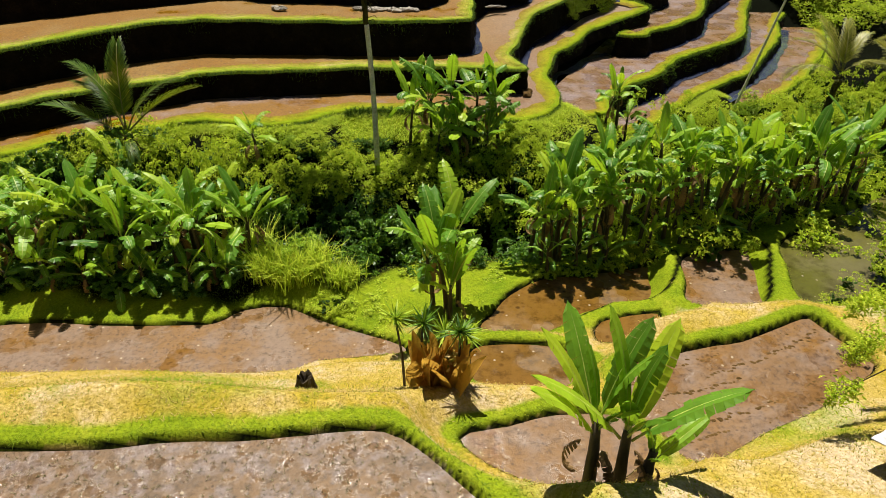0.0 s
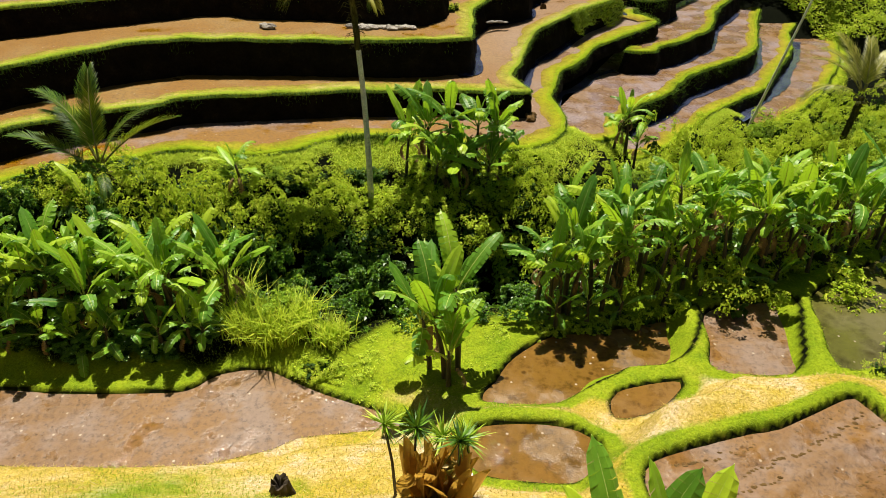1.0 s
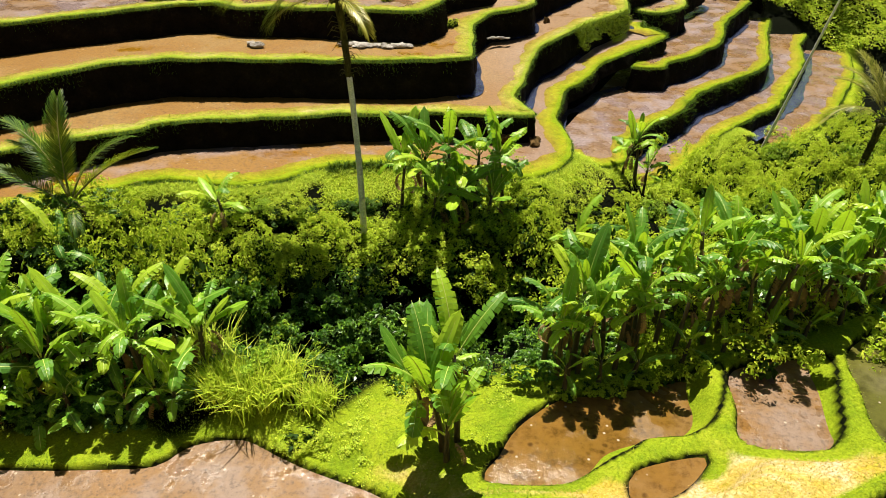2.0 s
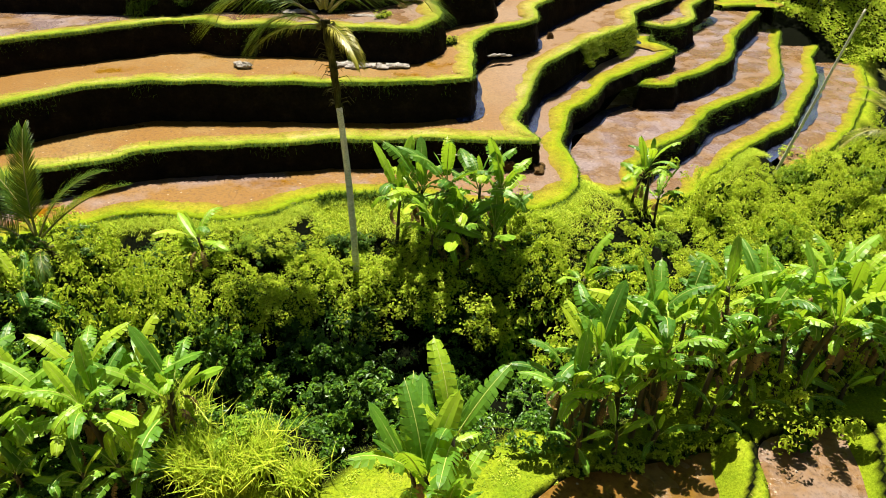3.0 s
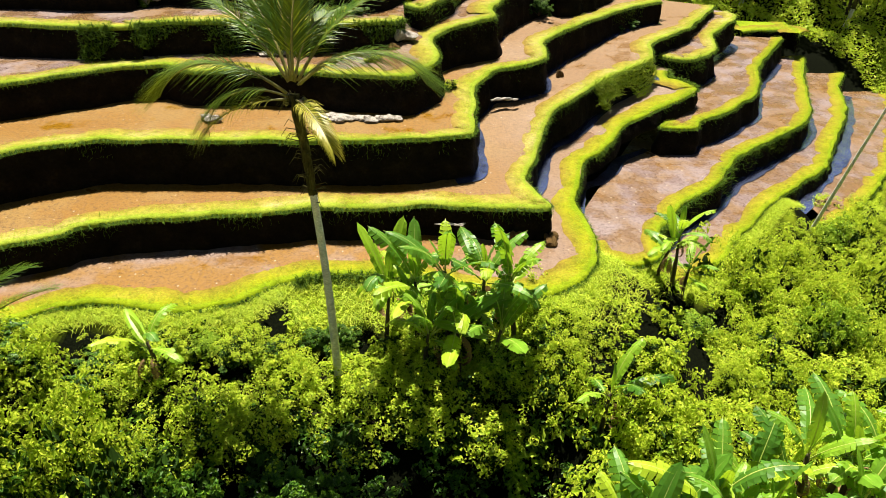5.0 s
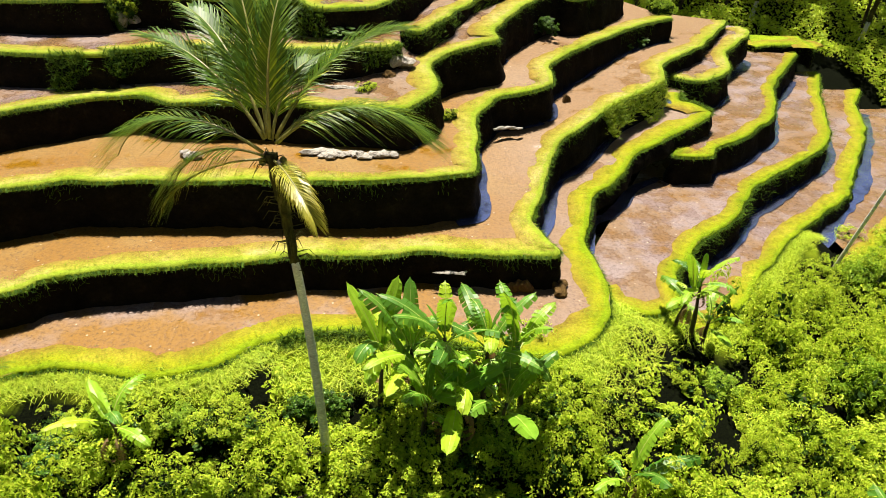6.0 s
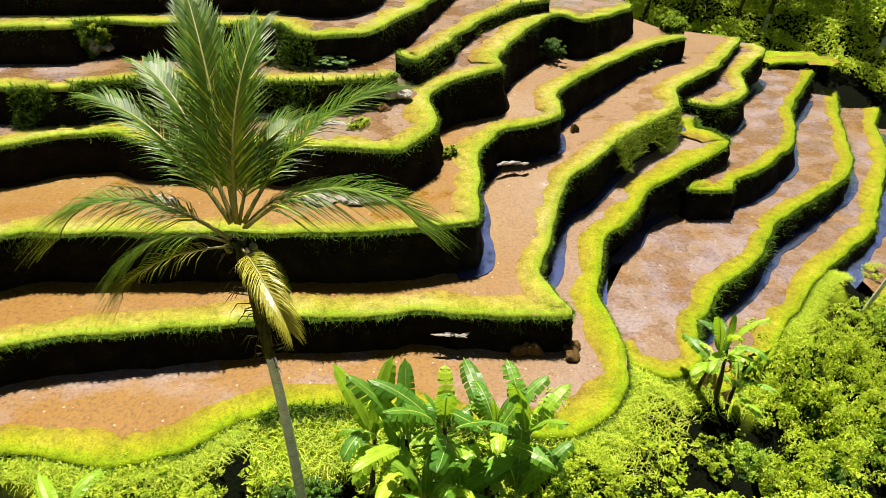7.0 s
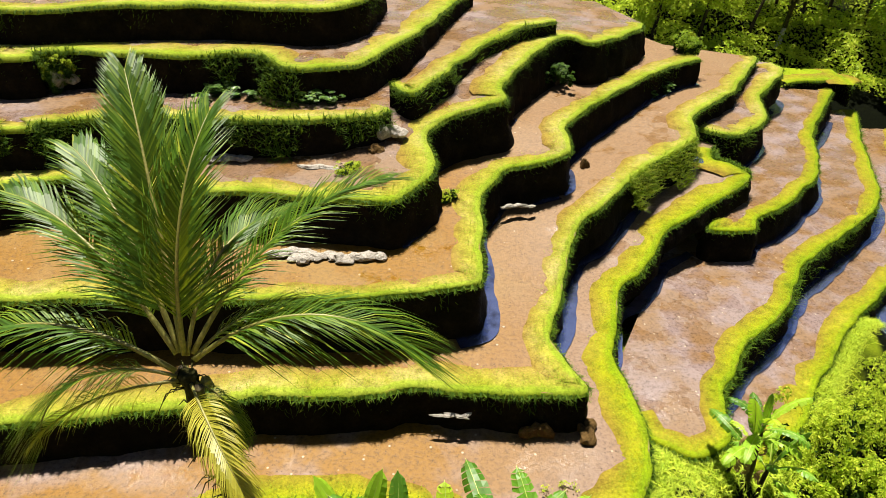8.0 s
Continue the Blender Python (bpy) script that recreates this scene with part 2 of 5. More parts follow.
M_RED = solid("dark_red_paint", [(0.3, (0.16, 0.02, 0.02)), (0.7, (0.28, 0.04, 0.03))], 6.0, 0.5, 0.2, 0.005)


def ground_material():
    """Turf, dry grass and bare soil, the soil near-black with shade painted in, by own masks of the sheet."""
    m, t, p = nodes_of("hillside_turf")
    a = t.nodes.new("ShaderNodeAttribute")
    a.attribute_name = "dry"
    n1, n2 = noise_of(t, 0.9, 6, 0.65), noise_of(t, 16.0, 5, 0.7)
    green = ramp(t, n1, [(0.3, (0.12, 0.19, 0.008)), (0.55, (0.21, 0.27, 0.012)), (0.8, (0.30, 0.31, 0.03))])
    straw = ramp(t, noise_of(t, 0.5, 6, 0.7), [(0.3, (0.17, 0.22, 0.015)), (0.42, (0.36, 0.27, 0.035)), (0.52, (0.44, 0.33, 0.10)), (0.62, (0.48, 0.38, 0.24))])
    add = t.nodes.new("ShaderNodeMath")
    add.operation = "MULTIPLY_ADD"
    t.links.new(n1, add.inputs[0])
    add.inputs[1].default_value = 0.8
    t.links.new(a.outputs["Fac"], add.inputs[2])
    mask = ramp(t, add.outputs[0], [(0.62, (0, 0, 0)), (0.95, (1, 1, 1))])
    col = mixed(t, mask, green, straw)
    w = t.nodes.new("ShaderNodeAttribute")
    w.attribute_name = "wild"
    # litter far below its own tone: shade between the plants put into the colour
    shaded_litter = ramp(t, n2, [(0.3, (0.0015, 0.002, 0.0008)), (0.7, (0.004, 0.0055, 0.0018))])
    col = mixed(t, w.outputs["Fac"], col, shaded_litter)
    col = mixed(t, 1.0, col, ramp(t, n2, [(0.3, (0.55, 0.55, 0.5)), (0.7, (1.2, 1.2, 1.2))]), "MULTIPLY")
    t.links.new(col, p.inputs["Base Color"])
    p.inputs["Roughness"].default_value, p.inputs["Specular IOR Level"].default_value = 0.95, 0.03
    bump(t, p, n2, 0.7, 0.05)
    return m


M_GROUND = ground_material()


# ---- mesh helpers ----
rng = np.random.default_rng(7)


def mesh_of(name, verts, faces, mats, which=None, smooth=False):
    me = bpy.data.meshes.new(name)
    me.from_pydata(np.asarray(verts, float).tolist(), [], [list(map(int, f)) for f in faces])
    for m in mats if isinstance(mats, (list, tuple)) else [mats]:
        me.materials.append(m)
    if which is not None:
        me.polygons.foreach_set("material_index", np.asarray(which, np.int32))
    if smooth:
        me.polygons.foreach_set("use_smooth", np.ones(len(me.polygons), bool))
    me.update()
    return me


def part(name, me, parent, label=""):
    ob = new(name, me)
    ob.parent = parent
    return tagged(ob, label)


def thing(name, place, label, category, group="", kind=""):
    e = new(name)
    e.empty_display_size = 0.2
    e.matrix_basis = place if isinstance(place, Matrix) else Matrix.Translation(place)
    return tagged(e, label, category, group, kind)


def smooth_line(ctrl, step=0.2, closed=False):
    """A Catmull-Rom curve through a few plan points, at even steps."""
    c = np.asarray(ctrl, float)
    c = np.vstack([c[-1], c, c[0], c[1]]) if closed else np.vstack([2 * c[0] - c[1], c, 2 * c[-1] - c[-2]])
    out = []
    for i in range(1, len(c) - 2):
        a, b, d, e = c[i - 1:i + 3]
        n = max(2, int(np.linalg.norm(d - b) / step))
        s = (np.arange(n) / n)[:, None]
        out.append(0.5 * (2 * b + (d - a) * s + (2 * a - 5 * b + 4 * d - e) * s ** 2 + (3 * b - a - 3 * d + e) * s ** 3))
    if not closed:
        out.append(c[-2][None])
    return np.vstack(out)


def wobble(p, scale, seed=0.0):
    return np.array([noise.noise(Vector((x * scale + seed, y * scale - seed, z * scale + 3.1))) for x, y, z in p])


def tube(path, radii, sides=8, cap=True):
    """A tapered tube along a path: vertices and faces."""
    path = np.asarray(path, float)
    tang = np.gradient(path, axis=0)
    tang /= np.linalg.norm(tang, axis=1)[:, None] + 1e-9
    ref = np.array([0.31, 0.95, 0.02])
    u = np.cross(tang, ref)
    u /= np.linalg.norm(u, axis=1)[:, None] + 1e-9
    v = np.cross(tang, u)
    a = np.arange(sides) * 2 * np.pi / sides
    ring = path[:, None] + np.asarray(radii)[:, None, None] * (np.cos(a)[None, :, None] * u[:, None] + np.sin(a)[None, :, None] * v[:, None])
    faces = []
    for i in range(len(path) - 1):
        for k in range(sides):
            q = (k + 1) % sides
            faces.append((i * sides + k, i * sides + q, (i + 1) * sides + q, (i + 1) * sides + k))
    if cap:
        faces.append(tuple(range(sides))[::-1])
        faces.append(tuple((len(path) - 1) * sides + k for k in range(sides)))
    return ring.reshape(-1, 3), faces


def joined(pieces):
    """Several (verts, faces) as one."""
    vs, fs, n = [], [], 0
    for v, f in pieces:
        vs.append(np.asarray(v, float))
        fs += [tuple(k + n for k in q) for q in f]
        n += len(v)
    return np.vstack(vs), fs


def blades(roots, length, width, lean, up=None, bend=0.5):
    """Grass blades on many roots: each a bent strip that ends in a point."""
    n = len(roots)
    ang = rng.uniform(0, 2 * np.pi, n)
    side = np.stack([np.cos(ang), np.sin(ang), np.zeros(n)], 1)
    fwd = np.stack([-np.sin(ang), np.cos(ang), np.zeros(n)], 1)
    up = np.tile((0.0, 0.0, 1.0), (n, 1)) if up is None else up
    ln = length * rng.uniform(0.6, 1.35, n)[:, None]
    tilt = rng.uniform(0.1, 1.0, n)[:, None] * lean
    way = up + fwd * tilt
    way /= np.linalg.norm(way, axis=1)[:, None]
    tip = way + fwd * tilt * bend * 1.6 - up * tilt * bend * 0.7
    w = width * rng.uniform(0.7, 1.3, n)[:, None] * 0.5
    v = np.stack([roots - side * w, roots + side * w,
                  roots + way * ln * 0.55 + side * w * 0.8, roots + way * ln * 0.55 - side * w * 0.8,
                  roots + tip * ln], 1).reshape(-1, 3)
    b = (np.arange(n) * 5)[:, None]
    faces = np.concatenate([b + [0, 1, 2], b + [0, 2, 3], b + [3, 2, 4]])
    return v, faces


def leaf_cards(centres, normals, size, folded=0.25, slim=0.5):
    """Small leaves: two triangles folded along the midrib."""
    n = len(centres)
    nrm = normals + rng.normal(0, 0.42, (n, 3))
    nrm /= np.linalg.norm(nrm, axis=1)[:, None] + 1e-9
    a = np.cross(nrm, rng.normal(0, 1, (n, 3)))
    a /= np.linalg.norm(a, axis=1)[:, None] + 1e-9
    b = np.cross(nrm, a)
    s = (size * rng.uniform(0.6, 1.4, n))[:, None]
    v = np.stack([centres - a * s * 0.5, centres + b * s * slim * 0.5 + nrm * s * folded * 0.5, centres + a * s * 0.5 - nrm * s * 0.15,
                  centres - b * s * slim * 0.5 + nrm * s * folded * 0.5], 1).reshape(-1, 3)
    k = (np.arange(n) * 4)[:, None]
    return v, np.concatenate([k + [0, 1, 2], k + [0, 2, 3]])


# ---- the lie of the land ----
U = 1.3
LEFT_Y = np.array([-900, -60, 0, 4, 6, 6.6, 7.2, 8, 9, 10, 11, 12, 13.5, 14.5, 15.6, 16.6, 18.0, 18.85, 19.4, 20, 20.8, 21.6, 24, 60, 200, 1500]) * U
LEFT_Z = np.array([40, 9, 3.6, 2.9, 2.55, 2.45, 1.9, 1.15, 0.5, -0.1, -0.4, -0.4, -0.4, -0.7, -2.0, -3.1, -3.7, -3.5, -1.7, -1.4, -0.95, -0.5, -0.8, -1.5, 20, 90]) * U
RIGHT_Y = np.array([-900, -60, 0, 4, 6, 7, 8, 10, 10.8, 11.6, 13, 15, 16, 17, 18.5, 21, 23.5, 26, 29, 34, 42, 46, 52, 70, 200, 1500]) * U
RIGHT_Z = np.array([40, 9, 3.4, 2.7, 2.2, 1.6, 1.35, 1.2, 0.85, 0.35, 0.2, 0.15, 0.0, -0.8, -1.8, -2.5, -2.6, -2.5, -2.4, -3.3, -3.2, -1.0, 1.0, 5, 22, 90]) * U

# near paddies: outline, water level, bank height, mud
PADDIES = {}
PADDIES["long"] = ([(-13.02, 14.58), (-12.57, 14.91), (-11.04, 15.08), (-9.71, 14.99), (-7.79, 15.05), (-6.53, 15.18), (-5.87, 15.78), (-4.74, 16.00), (-3.83, 15.57), (-3.11, 15.20), (-2.26, 14.85), (-1.43, 14.53), (-0.91, 14.14), (-2.00, 13.89), (-3.35, 13.67), (-3.89, 13.33), (-5.27, 12.87), (-6.60, 12.43), (-8.35, 12.49), (-10.21, 12.75), (-11.44, 12.86), (-12.11, 13.01)], -0.84, 0.11, M_MUD_NEAR)
PADDIES["front"] = ([(-7.69, 7.37), (-7.15, 7.39), (-6.25, 7.43), (-5.35, 7.49), (-4.48, 7.65), (-3.36, 7.69), (-2.63, 7.79), (-1.70, 7.93), (-0.94, 7.95), (-0.35, 7.60), (0.21, 7.05), (0.73, 6.49), (1.03, 5.93), (-1.38, 5.62), (-6.59, 5.52)], 2.86, 0.15, M_MUD_STUBBLE)
PADDIES["shaded"] = ([(1.09, 14.62), (1.43, 15.26), (1.99, 16.21), (3.10, 17.11), (3.99, 17.28), (5.65, 17.64), (7.19, 18.07), (7.14, 17.08), (6.37, 15.93), (4.92, 15.75), (4.52, 15.35), (2.81, 14.55)], -0.45, 0.13, M_WATER)
PADDIES["narrow"] = ([(0.85, 13.08), (2.16, 13.24), (3.14, 13.05), (3.61, 12.45), (2.95, 11.66), (0.95, 11.80), (0.70, 12.37)], 0.26, 0.13, M_WATER)
PADDIES["small"] = ([(4.43, 14.69), (6.10, 15.11), (5.71, 14.48), (4.99, 13.99), (4.20, 13.86)], -0.13, 0.07, M_WATER)
PADDIES["corner"] = ([(0.40, 8.86), (1.34, 9.19), (2.37, 9.51), (3.60, 9.46), (3.95, 8.63), (2.73, 7.72), (1.26, 8.06)], 1.69, 0.13, M_MUD_NEAR)
PADDIES["curved"] = ([(7.66, 17.83), (10.02, 18.22), (9.67, 16.53), (9.00, 15.29), (7.10, 15.36), (7.26, 16.46)], 0.0, 0.16, M_MUD_NEAR)
PADDIES["ploughed"] = ([(4.01, 11.13), (4.88, 11.61), (6.18, 12.06), (7.04, 12.26), (8.01, 12.70), (9.01, 13.11), (9.38, 12.45), (9.76, 11.49), (8.83, 10.76), (7.79, 10.08), (6.49, 9.44), (5.00, 8.64), (4.51, 9.25), (4.04, 10.15)], 1.3, 0.2, M_MUD_NEAR)
PADDIES["pond"] = ([(10.81, 18.35), (13.03, 19.83), (15.90, 21.71), (19.95, 23.91), (15.94, 16.94), (12.84, 15.99), (11.45, 15.41), (10.10, 15.24), (10.34, 16.77)], 0.26, 0.16, M_POND)
OUTLINES = {k: smooth_line(v[0], 0.25, True) for k, v in PADDIES.items()}


def inside_and_distance(px, py, poly):
    a, b = poly, np.roll(poly, -1, 0)
    ins, dist = np.zeros(px.shape, bool), np.full(px.shape, 1e9)
    for (x0, y0), (x1, y1) in zip(a, b):
        if y0 != y1:
            hit = ((y0 > py) != (y1 > py)) & (px < (x1 - x0) * (py - y0) / (y1 - y0) + x0)
            ins ^= hit
        dx, dy = x1 - x0, y1 - y0
        s = np.clip(((px - x0) * dx + (py - y0) * dy) / (dx * dx + dy * dy + 1e-12), 0, 1)
        dist = np.minimum(dist, np.hypot(px - x0 - s * dx, py - y0 - s * dy))
    return ins, dist


def step(a, b, v):
    s = np.clip((v - a) / (b - a), 0, 1)
    return s * s * (3 - 2 * s)


LIP_PLANS = {}


def lip_distance(px, py):
    """Distance to the lowest lips, and their height there."""
    d, h = np.full(px.shape, 1e9), np.zeros(px.shape)
    for c in LIP_PLANS.values():
        for x, y, z in c:
            q = np.hypot(px - x, py - y)
            h = np.where(q < d, z, h)
            d = np.minimum(d, q)
    return d, h


def land(px, py):
    """Height of the ground, and how dry its grass is."""
    px, py = np.asarray(px, float), np.asarray(py, float)
    edge = np.interp(py, [15, 26], [5.2, 11.7])
    w = step(2.2, edge, px)
    brow = 1.0 * np.exp(-((px + 5.2) / 1.3) ** 2) + 1.2 * np.exp(-((px + 9.8) / 1.6) ** 2)
    z = (1 - w) * np.interp(py + brow * step(20.5, 22, py) * step(27, 26, py), LEFT_Y, LEFT_Z) + w * np.interp(py, RIGHT_Y, RIGHT_Z)
    z = z + 0.12 * np.sin(px * 0.9 + 0.7 * py) * step(8, 9, np.abs(py - 30) * 0 + py) * step(0.5, 3, np.abs(py - 14.5))
    low = (py > 21) & (py < 60) & (np.abs(px) < 45)
    if low.any():
        d, h = lip_distance(px[low], py[low])
        z[low] = np.maximum(z[low], h - 0.22 - 0.1 * d - 0.34 * np.maximum(0, d - 0.3))
    z = z - 2.8 * np.exp(-((px - 2.0) / 1.7) ** 2 - ((py - 24.2) / 1.7) ** 2)
    dry = step(15.8, 14.0, py) * (0.62 + 0.3 * np.sin(px * 0.55 + 1.0) * np.sin(py * 0.8))
    near = (py < 24) & (np.abs(px) < 30)
    if near.any():
        qx, qy, qz, qd = px[near], py[near], z[near], dry[near]
        for key, (_, level, bank, _) in PADDIES.items():
            ins, d = inside_and_distance(qx, qy, OUTLINES[key])
            lip = level + bank
            ring = np.where(d < 0.26, lip, lip + (qz - lip) * step(0.26, 1.3, d))
            ring = np.where(d < 0.08, level + 0.02 + (bank - 0.02) * (d / 0.08), ring)
            qz = np.where(ins, level - 0.25 * step(0.0, 0.1, d), np.where(d < 1.3, ring, qz))
            ox, oy = OUTLINES[key].mean(0)
            tilt = 0.35 if key == "ploughed" else 0.0
            behind = step(-0.5, 0.3, qy - oy - tilt * (qx - ox)) if key in ("long", "front", "ploughed", "corner", "small") else 1.0
            green = np.minimum(qd, 0.02 + step(0.22, 0.6, d) * qd)
            qd = np.where(~ins & (d < 0.6), qd + (green - qd) * behind, qd)
        z, dry = z.copy(), dry.copy()
        z[near], dry[near] = qz, qd
    return z, dry


def ground_z(x, y):
    return float(land(np.array([x]), np.array([y]))[0][0])


def build_ground():
    def axis(parts):
        return np.unique(np.round(np.concatenate([np.arange(*p) for p in parts] + [np.array([parts[-1][1]])]), 3))
    xs = axis([(-1500, -100, 140), (-100, -40, 10), (-40, -16, 0.8), (-16, 18, 0.11), (18, 46, 0.8), (46, 106, 10), (106, 1500, 140)])
    ys = axis([(-900, -60, 120), (-60, 0, 6), (0, 5, 0.5), (5, 20, 0.11), (20, 36, 0.4), (36, 70, 1.5), (70, 150, 10), (150, 1500, 135)])
    gx, gy = np.meshgrid(xs, ys)
    z, dry = land(gx.ravel(), gy.ravel())
    co = np.stack([gx.ravel(), gy.ravel(), z], 1)
    nx, ny = len(xs), len(ys)
    i = (np.arange(ny - 1)[:, None] * nx + np.arange(nx - 1)[None]).ravel()
    f = np.stack([i, i + 1, i + nx + 1, i + nx], 1)
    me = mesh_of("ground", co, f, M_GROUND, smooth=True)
    at = me.attributes.new("dry", "FLOAT", "POINT")
    at.data.foreach_set("value", dry.astype(np.float32))
    x, y = co[:, 0], co[:, 1]
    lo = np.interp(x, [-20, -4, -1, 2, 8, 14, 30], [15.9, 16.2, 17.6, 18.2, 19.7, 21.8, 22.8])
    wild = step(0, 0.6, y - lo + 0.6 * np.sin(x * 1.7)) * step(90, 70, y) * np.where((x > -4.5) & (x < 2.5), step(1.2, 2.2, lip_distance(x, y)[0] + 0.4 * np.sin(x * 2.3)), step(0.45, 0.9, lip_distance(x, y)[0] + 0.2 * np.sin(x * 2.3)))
    # paddy rims get the same near-black: bank soil with its shade put in
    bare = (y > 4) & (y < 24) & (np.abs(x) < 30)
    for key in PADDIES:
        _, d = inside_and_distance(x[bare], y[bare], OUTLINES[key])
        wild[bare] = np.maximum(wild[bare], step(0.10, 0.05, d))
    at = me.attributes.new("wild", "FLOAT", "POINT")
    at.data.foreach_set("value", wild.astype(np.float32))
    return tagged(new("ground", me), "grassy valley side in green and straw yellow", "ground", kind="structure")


TERRACES = []
TERRACES.append(("lowest long terrace of orange mud with a bright green bund", [(-36.00, 13.00, 0.16), (-23.96, 19.26, 0.16), (-20.06, 21.71, 0.16), (-17.26, 24.01, 0.16), (-13.74, 26.11, 0.16), (-10.45, 27.73, 0.16), (-7.61, 27.43, 0.16), (-6.05, 27.96, 0.16), (-5.05, 28.90, 0.16), (-3.26, 29.42, 0.16), (-1.93, 29.44, 0.16), (0.15, 29.07, 0.16), (2.14, 28.53, 0.16), (3.87, 28.65, 0.16), (5.19, 30.08, 0.16), (5.45, 31.09, 0.16), (5.51, 32.65, 0.13), (5.17, 34.33, 0.13), (5.46, 35.31, 0.16), (5.78, 36.86, 0.26), (6.07, 37.86, 0.32), (7.15, 38.87, 0.46), (8.39, 40.71, 0.71), (9.45, 41.64, 0.91), (12.33, 43.86, 1.23), (12.64, 44.60, 1.30), (12.14, 45.35, 1.37), (11.68, 45.67, 1.37), (11.83, 46.70, 1.37)], [(14.3, 49), (4, 52), (-39, 50)], 0.75, 0.85, M_MUD_LOW, 0.5, 0.28))
TERRACES.append(("second terrace of orange mud with bright grass edge", [(-36.00, 13.50, 1.37), (-24.45, 20.57, 1.37), (-20.81, 23.55, 1.37), (-17.89, 25.90, 1.37), (-16.27, 27.25, 1.37), (-14.43, 28.51, 1.37), (-12.27, 29.56, 1.36), (-11.00, 30.42, 1.37), (-6.00, 31.22, 1.37), (-4.44, 31.59, 1.37), (-2.92, 31.65, 1.36), (-1.68, 31.76, 1.37), (-0.42, 32.04, 1.37), (1.14, 31.87, 1.37), (2.55, 31.79, 1.37), (3.60, 31.80, 1.37), (3.88, 32.05, 1.37), (3.34, 33.27, 1.37), (3.13, 34.09, 1.37), (3.63, 35.38, 1.37), (3.86, 36.44, 1.43), (4.39, 38.38, 1.76), (4.97, 39.31, 2.08), (5.88, 40.16, 2.28), (6.75, 41.45, 2.28), (8.06, 42.99, 2.34), (9.51, 44.34, 2.41), (10.56, 45.45, 2.47), (10.88, 46.95, 2.73), (12.22, 48.67, 2.73), (13.93, 50.58, 2.73), (16.05, 54.05, 2.73), (16.91, 55.52, 2.73)], [(12, 58), (0, 58), (-39, 54)], 1.5, 0.5, M_MUD, 0.15, 0.22))
TERRACES.append(("third terrace of orange mud and stones with grass edge", [(-37.00, 14.00, 3.05), (-24.43, 21.61, 3.05), (-21.28, 25.29, 3.05), (-18.54, 28.11, 3.05), (-16.91, 29.60, 3.05), (-14.80, 31.70, 3.05), (-12.46, 33.02, 3.05), (-9.56, 33.24, 3.05), (-4.63, 33.38, 3.05), (-3.04, 33.34, 3.05), (-1.19, 33.62, 3.05), (0.12, 33.97, 3.05), (1.18, 34.32, 3.05), (1.24, 35.78, 3.05), (1.39, 37.03, 3.05), (1.36, 38.31, 3.12), (1.68, 39.43, 3.25), (2.40, 40.44, 3.38), (3.57, 40.65, 3.51), (4.66, 41.32, 3.71), (4.64, 42.87, 3.84), (5.52, 44.41, 3.90), (7.01, 46.33, 3.90), (9.28, 48.91, 3.90), (11.02, 50.58, 3.90), (12.35, 51.24, 3.90)], [(10, 56), (0, 57), (-39, 56)], 1.8, 0.45, M_MUD, 0.15, 0.20))
TERRACES.append(("fourth grassy terrace with ledges of rock behind it", [(-37.43, 18.00, 4.30), (-23.57, 29.79, 4.32), (-12.54, 36.82, 4.37), (-9.26, 36.71, 4.39), (-6.35, 36.70, 4.40), (-4.52, 36.42, 4.43), (-2.75, 36.22, 4.46), (-1.31, 35.97, 4.49), (-0.79, 36.53, 4.50), (-0.08, 37.93, 4.62), (-0.37, 39.79, 4.72), (-0.11, 40.59, 4.87), (0.46, 41.17, 4.95), (1.63, 41.78, 5.12), (2.33, 42.15, 5.20), (2.30, 43.21, 5.34), (2.68, 44.15, 5.45), (3.86, 46.37, 5.65), (5.23, 48.14, 5.70), (6.13, 47.81, 5.62), (6.94, 48.28, 5.55), (9.05, 50.99, 5.35), (9.56, 51.99, 5.30)], [(8, 56), (0, 57), (-39, 58)], 2.1, 0.5, M_MUD_PINK, 0.2, 0.45))
TERRACES.append(("fifth terrace of dry mud with a shaggy green edge", [(-38.31, 38.63, 5.60), (-22.99, 38.63, 5.60), (-12.76, 38.02, 5.60), (-12.00, 38.47, 5.60), (-9.37, 39.01, 5.60), (-7.34, 39.08, 5.60), (-5.09, 39.02, 5.60), (-3.05, 39.24, 5.60), (-2.02, 39.42, 5.60), (-1.54, 40.01, 5.60)], [(-2, 46), (-39, 50)], 1.5, 0.5, M_MUD_PINK, 0.5, 0.35))
TERRACES.append(("narrow grassy terrace curving along the hill shoulder", [(-2.30, 43.60, 5.45), (-1.02, 41.25, 5.70), (-0.32, 42.08, 5.80), (0.46, 43.34, 5.90), (1.56, 45.47, 6.00), (2.62, 46.77, 6.10), (3.50, 47.70, 6.20), (4.84, 48.24, 6.30)], [(3, 54), (-1, 54), (-2, 45)], 1.4, 0.4, M_MUD_PINK, 0.4, 0.30))
TERRACES.append(("sixth terrace of pale mud with a broad grass edge", [(-37.74, 40.84, 6.85), (-22.64, 40.84, 6.85), (-13.77, 40.62, 6.85), (-13.09, 41.37, 6.85), (-11.56, 41.63, 6.85), (-9.07, 41.32, 6.85), (-6.58, 41.56, 6.85), (-5.60, 41.30, 6.85), (-4.96, 40.70, 6.72), (-4.06, 40.65, 6.66), (-2.87, 41.17, 6.66), (-1.87, 42.54, 6.72), (-0.79, 44.84, 6.79), (0.03, 47.12, 6.85), (0.62, 49.05, 6.85), (1.28, 51.23, 6.85)], [(-1, 54), (-39, 56)], 1.7, 0.6, M_MUD_PINK, 0.3, 0.30))
